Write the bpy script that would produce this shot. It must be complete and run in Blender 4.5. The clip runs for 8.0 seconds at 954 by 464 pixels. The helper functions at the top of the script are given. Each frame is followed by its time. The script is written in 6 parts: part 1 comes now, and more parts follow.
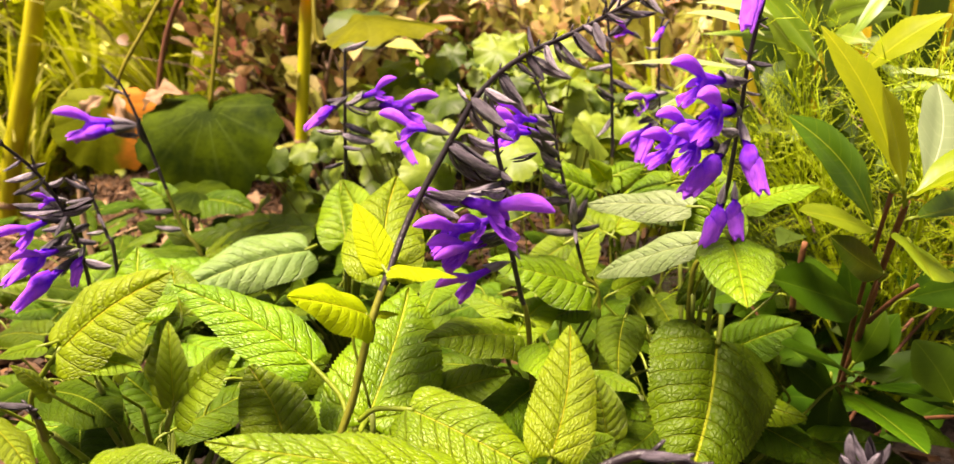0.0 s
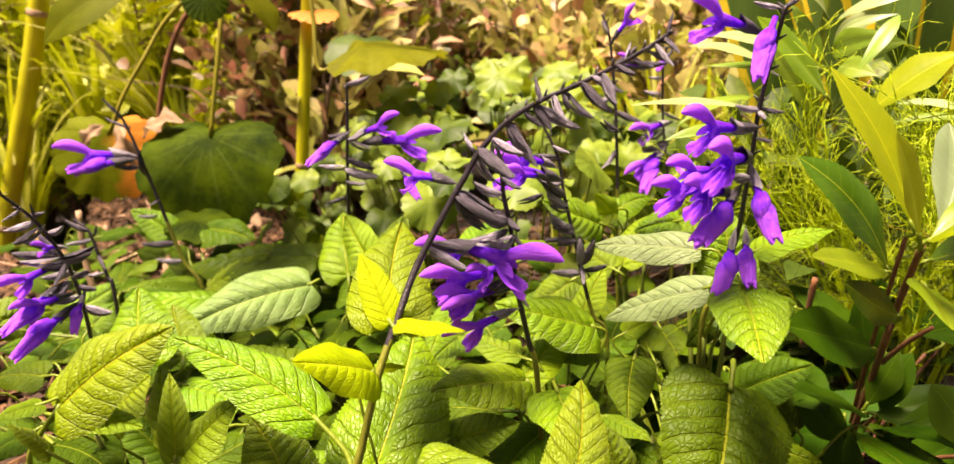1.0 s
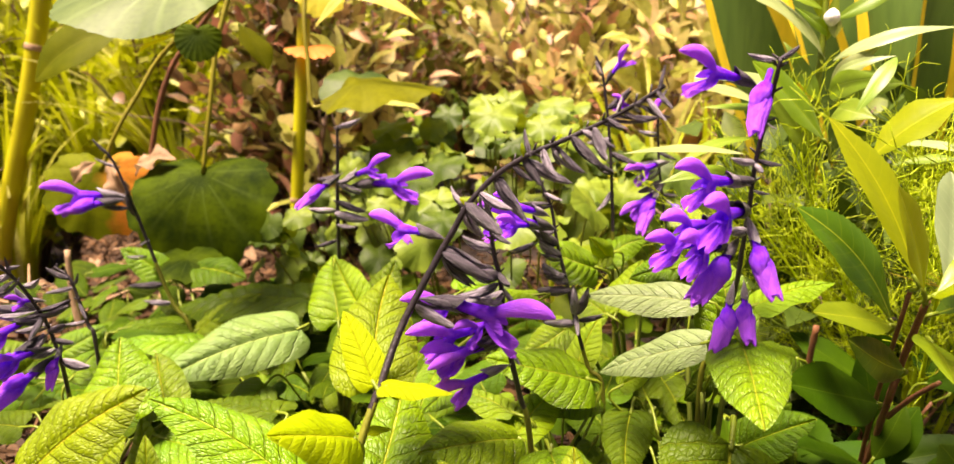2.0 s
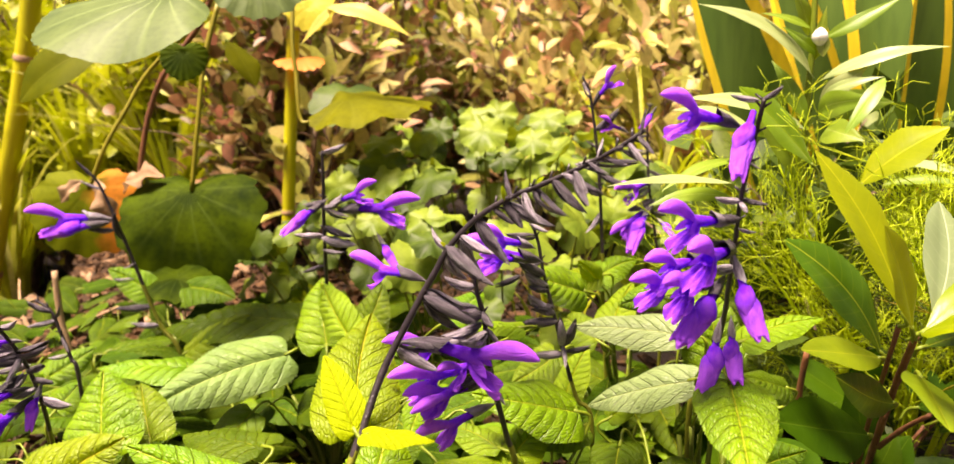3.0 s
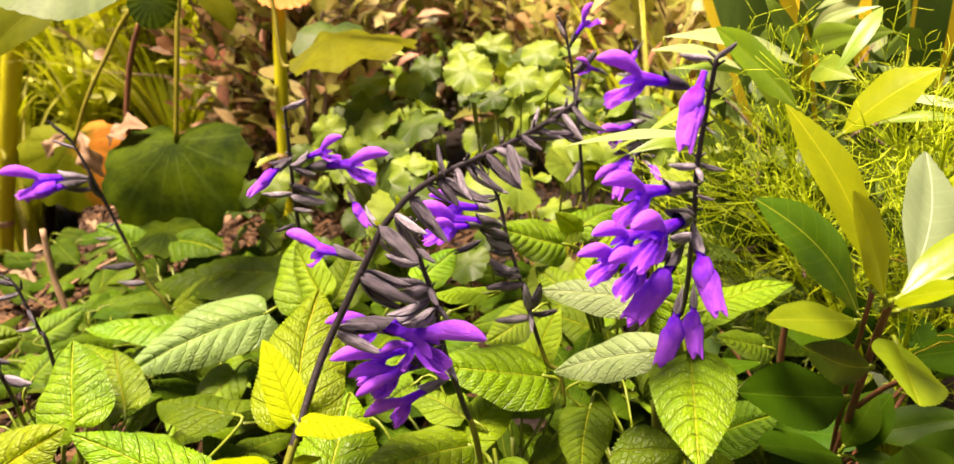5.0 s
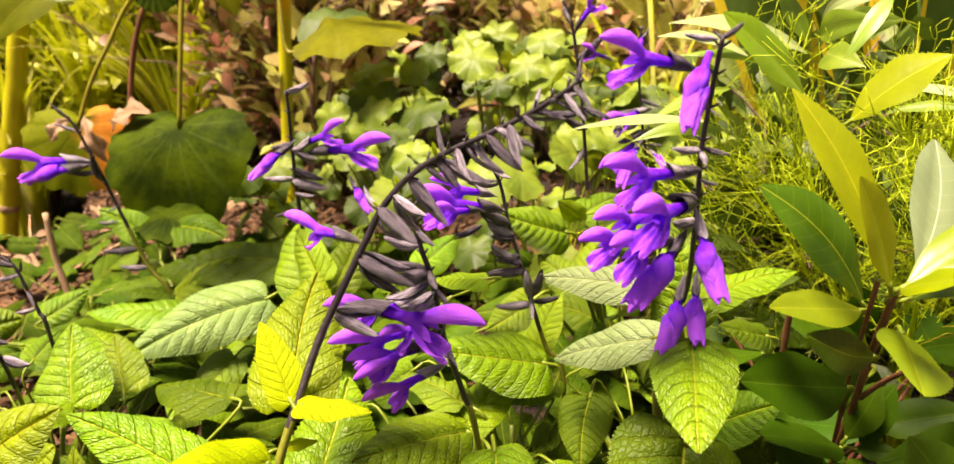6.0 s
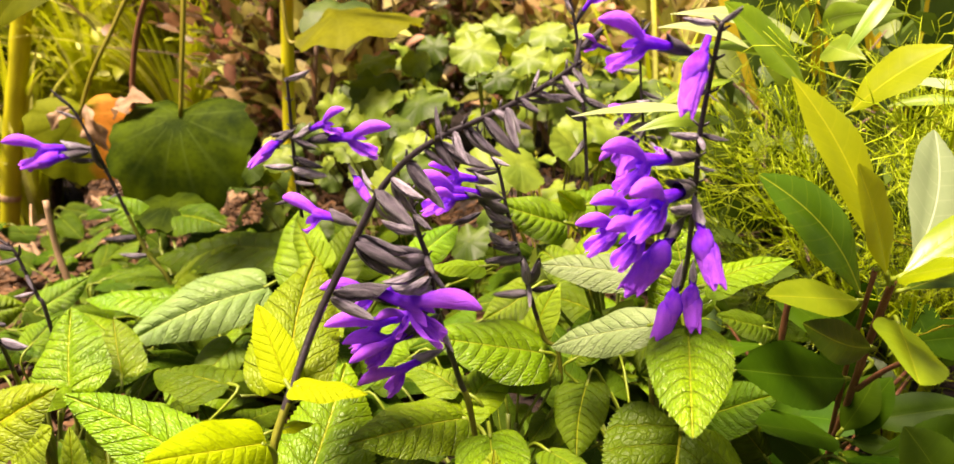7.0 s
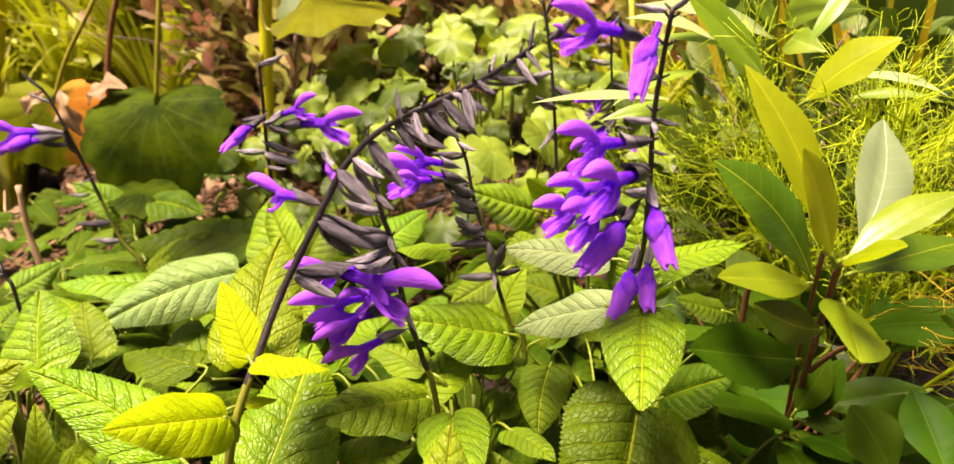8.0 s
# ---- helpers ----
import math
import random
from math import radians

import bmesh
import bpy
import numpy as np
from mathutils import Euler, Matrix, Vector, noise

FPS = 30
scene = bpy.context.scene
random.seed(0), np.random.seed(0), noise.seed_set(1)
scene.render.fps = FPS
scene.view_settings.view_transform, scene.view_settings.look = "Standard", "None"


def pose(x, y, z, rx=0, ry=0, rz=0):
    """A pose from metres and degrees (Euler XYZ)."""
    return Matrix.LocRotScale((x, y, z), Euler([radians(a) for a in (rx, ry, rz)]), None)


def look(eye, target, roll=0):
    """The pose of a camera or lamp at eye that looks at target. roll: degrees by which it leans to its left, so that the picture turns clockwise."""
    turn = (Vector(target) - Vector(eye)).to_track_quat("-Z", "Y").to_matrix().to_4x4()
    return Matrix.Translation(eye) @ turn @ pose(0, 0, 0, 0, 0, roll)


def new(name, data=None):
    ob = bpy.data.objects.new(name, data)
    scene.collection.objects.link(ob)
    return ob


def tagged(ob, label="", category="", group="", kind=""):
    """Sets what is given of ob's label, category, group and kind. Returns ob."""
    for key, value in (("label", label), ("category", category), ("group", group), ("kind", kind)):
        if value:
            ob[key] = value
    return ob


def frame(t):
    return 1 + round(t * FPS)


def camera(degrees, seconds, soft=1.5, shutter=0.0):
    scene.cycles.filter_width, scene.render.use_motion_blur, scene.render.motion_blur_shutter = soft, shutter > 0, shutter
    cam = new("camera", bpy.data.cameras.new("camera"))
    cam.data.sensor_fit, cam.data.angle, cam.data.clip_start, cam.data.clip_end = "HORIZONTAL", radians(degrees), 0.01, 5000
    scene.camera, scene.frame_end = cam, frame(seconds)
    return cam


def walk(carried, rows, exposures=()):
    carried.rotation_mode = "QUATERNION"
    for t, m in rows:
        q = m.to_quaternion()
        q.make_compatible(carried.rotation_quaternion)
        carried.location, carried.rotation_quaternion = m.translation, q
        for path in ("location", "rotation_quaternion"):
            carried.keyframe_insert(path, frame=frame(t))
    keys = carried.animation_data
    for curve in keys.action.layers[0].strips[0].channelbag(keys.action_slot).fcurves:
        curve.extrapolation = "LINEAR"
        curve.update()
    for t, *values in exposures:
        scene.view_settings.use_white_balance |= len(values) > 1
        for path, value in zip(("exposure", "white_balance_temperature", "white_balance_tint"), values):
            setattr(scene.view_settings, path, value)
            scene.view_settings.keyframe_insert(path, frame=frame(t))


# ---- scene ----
cam = camera(67.3, 8.0)
cam.data.dof.use_dof, cam.data.dof.focus_distance, cam.data.dof.aperture_fstop = True, 0.50, 10.0
EXPOSURES = [(0.0, 1.88, 7700, 29), (8.0, 1.84, 7700, 29)]
PATH = [
    (0, (0.05, 0.012, 0.55), (-0.088, 1.951, 0.079), -1.3),
    (0.5, (0.041, 0.019, 0.555), (-0.093, 1.964, 0.111), -1.3),
    (1, (0.045, 0.026, 0.572), (-0.093, 1.973, 0.134), -1.8),
    (1.5, (0.048, 0.037, 0.58), (-0.089, 1.99, 0.174), -1.9),
    (2, (0.051, 0.046, 0.586), (-0.083, 2.008, 0.222), -1.9),
    (2.2, (0.057, 0.049, 0.594), (-0.087, 2.011, 0.232), -2.5),
    (3.3, (0.063, 0.06, 0.618), (-0.049, 2.023, 0.25), -2.7),
    (3.5, (0.071, 0.061, 0.625), (-0.042, 2.019, 0.233), -3.3),
    (4, (0.089, 0.069, 0.627), (-0.051, 2.014, 0.184), -3.8),
    (4.5, (0.101, 0.085, 0.63), (-0.08, 2.008, 0.114), -4.8),
    (6, (0.108, 0.098, 0.622), (-0.095, 2.0, 0.04), -4.2),
    (6.5, (0.108, 0.098, 0.619), (-0.095, 1.999, 0.032), -3.8),
    (7, (0.11, 0.096, 0.615), (-0.097, 1.996, 0.025), -3.6),
    (7.5, (0.118, 0.087, 0.613), (-0.07, 1.988, 0.02), -3.0),
    (8, (0.124, 0.085, 0.61), (-0.037, 1.984, 0.001), -2.7),
]
walk(cam, [(t, look(eye, target, roll)) for t, eye, target, roll in PATH], EXPOSURES)

# ---- world, sun, exposure ----
GROUND = 0.12
world = bpy.data.worlds.new("sky")
scene.world = world
world.use_nodes = True
wn = world.node_tree.nodes
sky = wn.new("ShaderNodeTexSky")
sky.sky_type = "NISHITA"
sky.sun_disc = False
sky.sun_elevation = radians(74)
sky.sun_rotation = radians(-127)
sky.air_density = 1.0
sky.dust_density = 8.0
wn["Background"].inputs["Strength"].default_value = 0.030
world.node_tree.links.new(sky.outputs["Color"], wn["Background"].inputs["Color"])
sun = new("sun", bpy.data.lights.new("sun", "SUN"))
sun.data.energy = 4.6
sun.data.angle = radians(24)
sun.data.color = (1.0, 0.95, 0.85)
sun.matrix_world = look((-0.6, -0.45, 2.7), (0, 0, 0))


# ---- materials ----
def nodes_of(name):
    m = bpy.data.materials.new(name)
    m.use_nodes = True
    t = m.node_tree
    t.nodes.clear()
    return m, t


class Net:
    """Small shorthand for building node trees."""

    def __init__(self, tree):
        self.t = tree

    def add(self, kind, **values):
        n = self.t.nodes.new(kind)
        for key, value in values.items():
            n.inputs[key.replace("_", " ")].default_value = value
        return n

    def link(self, a, b):
        self.t.links.new(a, b)

    def math(self, op, a, b=0.0, clamp=False):
        n = self.t.nodes.new("ShaderNodeMath")
        n.operation, n.use_clamp = op, clamp
        for i, x in enumerate((a, b)):
            if isinstance(x, (int, float)):
                n.inputs[i].default_value = x
            else:
                self.link(x, n.inputs[i])
        return n.outputs[0]

    def mix(self, f, a, b, mode="MIX"):
        n = self.t.nodes.new("ShaderNodeMix")
        n.data_type, n.blend_type = "RGBA", mode
        for x, slot in ((f, n.inputs[0]), (a, n.inputs[6]), (b, n.inputs[7])):
            if isinstance(x, (int, float)):
                slot.default_value = x
            elif isinstance(x, tuple):
                slot.default_value = (*x, 1)
            else:
                self.link(x, slot)
        return n.outputs[2]

    def noise(self, vec, scale, detail=3.0):
        n = self.add("ShaderNodeTexNoise", Scale=scale, Detail=detail)
        self.link(vec, n.inputs["Vector"])
        return n.outputs["Fac"]

    def ramp(self, x, lo, hi):
        n = self.t.nodes.new("ShaderNodeMapRange")
        n.inputs["From Min"].default_value, n.inputs["From Max"].default_value = lo, hi
        self.link(x, n.inputs["Value"])
        return n.outputs["Result"]

    def finish(self, colour, rough, thin=0.0, glow=None, bump=None, depth=0.3, reach=0.002, spec=0.5, metal=0.0):
        p = self.add("ShaderNodeBsdfPrincipled", Metallic=metal)
        p.inputs["Specular IOR Level"].default_value = spec
        for x, slot in ((colour, p.inputs["Base Color"]), (rough, p.inputs["Roughness"])):
            if isinstance(x, tuple):
                slot.default_value = (*x, 1)
            elif isinstance(x, float):
                slot.default_value = x
            else:
                self.link(x, slot)
        if bump is not None:
            b = self.add("ShaderNodeBump", Strength=depth, Distance=reach)
            self.link(bump, b.inputs["Height"])
            self.link(b.outputs["Normal"], p.inputs["Normal"])
        out = self.t.nodes.new("ShaderNodeOutputMaterial")
        if thin:
            tr = self.add("ShaderNodeBsdfTranslucent")
            self.link(glow if glow is not None else colour, tr.inputs["Color"])
            mixer = self.add("ShaderNodeMixShader", Fac=thin)
            self.link(p.outputs[0], mixer.inputs[1])
            self.link(tr.outputs[0], mixer.inputs[2])
            self.link(mixer.outputs[0], out.inputs["Surface"])
        else:
            self.link(p.outputs[0], out.inputs["Surface"])


def leaf_material(name, light, dark, thin=0.35, rough=0.5, veins=9.0, slant=2.2, net=1.0, rib=(0.4, 0.45, 0.08), spec=0.5, relief=0.7, age=0.3):
    """A leaf blade: midrib, side veins and a fine net, on uv with u along and v across the blade."""
    m, t = nodes_of(name)
    n = Net(t)
    uv = n.add("ShaderNodeUVMap")
    sep = n.add("ShaderNodeSeparateXYZ")
    n.link(uv.outputs[0], sep.inputs[0])
    u, v = sep.outputs[0], sep.outputs[1]
    a = n.math("ABSOLUTE", n.math("SUBTRACT", n.math("MULTIPLY", v, 2.0), 1.0))
    run = n.math("SUBTRACT", n.math("MULTIPLY", u, veins), n.math("MULTIPLY", n.math("MULTIPLY", a, n.math("ADD", n.math("MULTIPLY", a, 0.35), 0.75)), slant))
    co = n.add("ShaderNodeTexCoord").outputs["Object"]
    run = n.math("ADD", run, n.math("MULTIPLY", n.math("SUBTRACT", n.noise(co, 55.0, 2.0), 0.5), 0.55 * net))
    side = n.math("ABSOLUTE", n.math("SUBTRACT", n.math("FRACT", run), 0.5))
    side_line = n.ramp(side, 0.425, 0.492)
    side_thread = n.ramp(side, 0.478, 0.495)
    mid_line = n.ramp(a, 0.030, 0.010)
    rnd = n.add("ShaderNodeObjectInfo").outputs["Random"]
    broad, fine = n.noise(co, 28.0, 4.0), n.noise(co, 300.0, 3.0)
    warp = n.math("MULTIPLY", n.math("SUBTRACT", n.noise(co, 120.0, 2.0), 0.5), 0.45)

    def cell_net(along, across):
        """Wrinkled cells between the side veins: distance from their grooves."""
        size = n.add("ShaderNodeCombineXYZ")
        n.link(n.math("ADD", n.math("MULTIPLY", run, along), warp), size.inputs[0])
        n.link(n.math("ADD", n.math("MULTIPLY", a, across), warp), size.inputs[1])
        n.link(n.math("MULTIPLY", n.math("GREATER_THAN", v, 0.5), 7.3), size.inputs[2])
        cells = n.add("ShaderNodeTexVoronoi", Scale=1.0)
        cells.feature = "DISTANCE_TO_EDGE"
        n.link(size.outputs[0], cells.inputs["Vector"])
        return cells.outputs["Distance"]

    coarse, small = cell_net(2.6, 11.0), cell_net(6.5, 26.0)
    groove = n.ramp(coarse, 0.11, 0.0)
    dome = n.math("ADD", n.math("MULTIPLY", n.math("POWER", n.math("MINIMUM", coarse, 0.45), 0.6), 0.55 * net), n.math("MULTIPLY", n.math("MINIMUM", small, 0.4), 0.34 * net))
    colour = n.mix(n.ramp(broad, 0.28, 0.80), light, dark)
    colour = n.mix(n.math("MULTIPLY", n.ramp(fine, 0.4, 0.75), 0.09), colour, tuple(c * 0.6 for c in dark))
    colour = n.mix(n.math("MULTIPLY", groove, 0.24 * net * net), colour, tuple(c * 0.45 for c in dark))
    colour = n.mix(n.math("MULTIPLY", side_line, 0.36 * net if net > 0.4 else 0.05), colour, tuple(c * 0.4 for c in dark) if net > 0.4 else rib)
    colour = n.mix(n.math("MULTIPLY", side_thread, 0.28 * net), colour, rib)
    colour = n.mix(n.math("MULTIPLY", mid_line, 0.7 if net > 0.4 else 0.4), colour, rib)
    hsv = n.add("ShaderNodeHueSaturation")
    n.link(n.math("ADD", n.math("MULTIPLY", rnd, 0.028), 0.497), hsv.inputs["Hue"])
    n.link(n.math("ADD", n.math("MULTIPLY", rnd, age), 1.0 - age / 2), hsv.inputs["Value"])
    n.link(colour, hsv.inputs["Color"])
    glow = n.mix(1.0, hsv.outputs[0], (1.25, 1.1, 0.35), "MULTIPLY")
    height = n.math("SUBTRACT", n.math("ADD", n.math("MULTIPLY", fine, 0.06), dome), n.math("ADD", n.math("MULTIPLY", groove, 0.15 * net), n.math("ADD", n.math("MULTIPLY", side_line, 0.75 * net if net > 0.4 else 0.12), n.math("MULTIPLY", mid_line, 0.8))))
    shine = n.math("ADD", n.math("MULTIPLY", broad, 0.2), rough - 0.1)
    n.finish(hsv.outputs[0], shine, thin, glow, height, relief, 0.0014, spec)
    return m


def plain_material(name, light, dark, rough, scale=60.0, depth=0.4, thin=0.0, spec=0.4, streak=(1, 1, 1), reach=0.002, spread=0.3, blotch=0.4):
    """A surface with two scales of colour noise and a fine bump."""
    m, t = nodes_of(name)
    n = Net(t)
    co = n.add("ShaderNodeTexCoord").outputs["Object"]
    st = n.add("ShaderNodeVectorMath")
    st.operation = "MULTIPLY"
    st.inputs[1].default_value = streak
    n.link(co, st.inputs[0])
    a, b = n.noise(st.outputs[0], scale), n.noise(st.outputs[0], scale * 7.0)
    colour = n.mix(n.ramp(a, 0.3, 0.7), light, dark)
    colour = n.mix(n.math("MULTIPLY", n.ramp(b, 0.45, 0.75), blotch), colour, tuple(c * 0.55 for c in dark))
    geo = n.add("ShaderNodeNewGeometry").outputs["Random Per Island"]
    hsv = n.add("ShaderNodeHueSaturation")
    n.link(n.math("ADD", n.math("MULTIPLY", geo, spread), 1.0 - spread / 2), hsv.inputs["Value"])
    n.link(colour, hsv.inputs["Color"])
    n.finish(hsv.outputs[0], rough, thin, None, b, depth, reach, spec)
    return m


def island_material(name, first, second, third, rough=0.5, thin=0.3, spec=0.4):
    """Small leaves that differ one from another between three colours."""
    m, t = nodes_of(name)
    n = Net(t)
    r = n.add("ShaderNodeNewGeometry").outputs["Random Per Island"]
    co = n.add("ShaderNodeTexCoord").outputs["Object"]
    colour = n.mix(n.ramp(r, 0.25, 0.55), first, second)
    colour = n.mix(n.ramp(r, 0.78, 0.92), colour, third)
    colour = n.mix(n.math("MULTIPLY", n.ramp(n.noise(co, 90.0), 0.4, 0.75), 0.45), colour, tuple(c * 0.4 for c in first))
    n.finish(colour, rough, thin, None, n.noise(co, 300.0), 0.25, 0.001, spec)
    return m


def round_material(name, light, dark, thin=0.35, rough=0.5, second=None, spec=0.22, ribs=0.14):
    """A round leaf with radial veins: uv holds the angle and the distance from the middle."""
    m, t = nodes_of(name)
    n = Net(t)
    uv = n.add("ShaderNodeUVMap")
    sep = n.add("ShaderNodeSeparateXYZ")
    n.link(uv.outputs[0], sep.inputs[0])
    ph = n.math("ABSOLUTE", n.math("SUBTRACT", n.math("FRACT", sep.outputs[0]), 0.5))
    line = n.math("MULTIPLY", n.ramp(ph, 0.12, 0.02), n.ramp(sep.outputs[1], 1.25, 0.1))
    tc = n.add("ShaderNodeTexCoord")
    co = tc.outputs["Object"]
    broad, fine = n.noise(co, 16.0, 4.0), n.noise(co, 130.0)
    colour = n.mix(n.ramp(broad, 0.35, 0.65), light, dark)
    if second:
        gx = n.add("ShaderNodeSeparateXYZ")
        n.link(tc.outputs["Generated"], gx.inputs[0])
        f = n.math("ADD", gx.outputs[0], n.math("MULTIPLY", n.math("SUBTRACT", broad, 0.5), 0.5))
        colour = n.mix(n.ramp(f, 0.5, 0.64), colour, second)
    colour = n.mix(n.math("MULTIPLY", n.ramp(fine, 0.45, 0.75), 0.3), colour, tuple(c * 0.6 for c in dark))
    colour = n.mix(n.math("MULTIPLY", line, ribs), colour, tuple(min(1.0, c * 1.7 + 0.03) for c in light))
    glow = n.mix(1.0, colour, (1.2, 1.05, 0.4), "MULTIPLY")
    height = n.math("SUBTRACT", n.math("MULTIPLY", fine, 0.4), n.math("MULTIPLY", line, 0.4))
    n.finish(colour, rough, thin, glow, height, 0.5, 0.0015, spec)
    return m


SAGE = {
    "yellow": leaf_material("sage_yellow", (0.39, 0.445, 0.004), (0.30, 0.38, 0.003), 0.3, 0.62, rib=(0.62, 0.58, 0.02), spec=0.12, net=0.55, relief=0.9),
    "young": leaf_material("sage_young", (0.24, 0.335, 0.003), (0.155, 0.255, 0.002), 0.28, 0.46, rib=(0.50, 0.48, 0.02), spec=0.3, net=0.85, relief=1.0),
    "pale": leaf_material("sage_pale", (0.17, 0.24, 0.05), (0.09, 0.15, 0.024), 0.1, 0.5, rib=(0.36, 0.42, 0.10), spec=0.35, relief=0.9),
    # Silvery sky reflection on the blade, carried here as base colour.
    "sheen": leaf_material("sage_painted_sheen", (0.23, 0.30, 0.12), (0.14, 0.20, 0.06), 0.1, 0.36, rib=(0.40, 0.44, 0.14), spec=0.5, relief=0.9),
    "mid": leaf_material("sage_green", (0.185, 0.285, 0.004), (0.085, 0.17, 0.002), 0.11, 0.36, rib=(0.42, 0.44, 0.03), spec=0.32, relief=1.0),
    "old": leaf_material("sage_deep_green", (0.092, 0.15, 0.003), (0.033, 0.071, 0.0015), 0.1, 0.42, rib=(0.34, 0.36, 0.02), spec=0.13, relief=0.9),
    # Lowest leaves: the gloom under the plants is put into this green.
    "low": leaf_material("sage_low_leaf_shaded", (0.055, 0.09, 0.0025), (0.019, 0.043, 0.001), 0.05, 0.5, rib=(0.16, 0.2, 0.015), spec=0.05, relief=0.7),
}
LAUREL = {
    "young": leaf_material("laurel_young", (0.27, 0.30, 0.003), (0.19, 0.235, 0.0025), 0.4, 0.40, 9.0, 1.2, 0.15, (0.55, 0.52, 0.02), spec=0.35, relief=0.2, age=0.2),
    "mid": leaf_material("laurel_green", (0.18, 0.25, 0.006), (0.115, 0.185, 0.004), 0.3, 0.32, 9.0, 1.2, 0.15, (0.44, 0.45, 0.03), spec=0.45, relief=0.2, age=0.2),
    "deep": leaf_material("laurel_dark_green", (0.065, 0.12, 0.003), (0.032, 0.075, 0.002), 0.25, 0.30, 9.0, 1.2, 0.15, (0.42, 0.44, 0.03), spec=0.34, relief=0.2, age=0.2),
    # Mature laurel green, darkened further for shade low inside the shrub.
    "old": leaf_material("laurel_shaded_green", (0.038, 0.080, 0.002), (0.019, 0.048, 0.0012), 0.12, 0.5, 9.0, 1.2, 0.15, (0.10, 0.15, 0.01), spec=0.08, relief=0.2, age=0.2),
    "pale": leaf_material("laurel_pale", (0.21, 0.27, 0.125), (0.16, 0.215, 0.09), 0.25, 0.45, 9.0, 1.2, 0.2, (0.6, 0.62, 0.4), relief=0.2, age=0.2),
    "shade": leaf_material("begonia_shade_leaf", (0.12, 0.125, 0.003), (0.075, 0.085, 0.002), 0.4, 0.6, 9.0, 1.2, 0.15, (0.2, 0.2, 0.02), spec=0.06, relief=0.2, age=0.1),
}
LANCE = {
    "mid": leaf_material("lance_green", (0.22, 0.31, 0.02), (0.14, 0.235, 0.012), 0.35, 0.42, 12.0, 2.0, 0.1, (0.5, 0.55, 0.2), relief=0.15),
    "pale": leaf_material("lance_pale", (0.37, 0.44, 0.17), (0.27, 0.35, 0.11), 0.3, 0.38, 12.0, 2.0, 0.1, (0.66, 0.68, 0.4), relief=0.15),
    "yellow": leaf_material("curled_yellow", (0.56, 0.47, 0.10), (0.48, 0.38, 0.05), 0.3, 0.5, 12.0, 2.0, 0.1, (0.8, 0.74, 0.3), relief=0.2),
}
ROUND = {
    "dark": round_material("begonia_deep_green", (0.055, 0.092, 0.0007), (0.011, 0.026, 0.0003), 0.3, 0.7, spec=0.06, ribs=0.22),
    "old": round_material("begonia_olive", (0.17, 0.18, 0.004), (0.12, 0.13, 0.003), 0.45, 0.6, spec=0.08),
    "pale": round_material("begonia_pale", (0.10, 0.15, 0.038), (0.065, 0.105, 0.025), 0.2, ribs=0.6),
    "orange": round_material("begonia_orange", (0.75, 0.28, 0.05), (0.6, 0.2, 0.04), 0.35),
    "yellow": round_material("begonia_yellow", (0.70, 0.62, 0.06), (0.55, 0.52, 0.05), 0.45),
    "turning": round_material("begonia_turning", (0.15, 0.18, 0.004), (0.10, 0.135, 0.003), 0.35, 0.7, (0.62, 0.23, 0.03), 0.08),
    "geranium": round_material("geranium_green", (0.21, 0.285, 0.026), (0.105, 0.17, 0.013), 0.25, 0.5, spec=0.25, ribs=0.08),
    "geranium_dark": round_material("geranium_deep", (0.08, 0.13, 0.012), (0.032, 0.062, 0.005), 0.3),
}
def petal_material():
    """Violet petals: deep in the tube, lilac on the lips, with fine streaks along them."""
    m, t = nodes_of("violet_petal")
    n = Net(t)
    co = n.add("ShaderNodeTexCoord").outputs["Object"]
    sep = n.add("ShaderNodeSeparateXYZ")
    n.link(co, sep.inputs[0])
    st = n.add("ShaderNodeVectorMath")
    st.operation = "MULTIPLY"
    st.inputs[1].default_value = (3.0, 16.0, 16.0)
    n.link(co, st.inputs[0])
    streak, spot = n.noise(st.outputs[0], 4.0, 4.0), n.noise(co, 9.0)
    along = n.math("ADD", sep.outputs[0], n.math("MULTIPLY", n.math("SUBTRACT", spot, 0.5), 0.5))
    colour = n.mix(n.ramp(along, 0.42, 0.75), (0.22, 0.016, 0.90), (0.58, 0.13, 1.0))
    colour = n.mix(n.math("MULTIPLY", n.ramp(streak, 0.45, 0.7), 0.4), colour, (0.34, 0.045, 0.88))
    n.finish(colour, 0.55, 0.3, None, streak, 0.4, 0.03, 0.15)
    return m


petal = petal_material()
calyx_dark = plain_material("calyx_near_black", (0.15, 0.128, 0.148), (0.022, 0.018, 0.023), 0.38, 5.0, 0.5, 0.0, 0.3, (0.6, 3, 3), 0.02, spread=0.1)
calyx_grey = plain_material("calyx_grey_violet", (0.44, 0.39, 0.44), (0.10, 0.086, 0.10), 0.45, 5.0, 0.5, 0.0, 0.35, (0.6, 3, 3), 0.02, spread=0.1)
stem_dark = plain_material("stem_purple_black", (0.036, 0.027, 0.03), (0.016, 0.012, 0.014), 0.4, 90.0, 0.4, streak=(1, 1, 0.25))
stem_olive = plain_material("stem_olive_brown", (0.19, 0.205, 0.015), (0.11, 0.115, 0.009), 0.5, 90.0, 0.4, streak=(1, 1, 0.25))
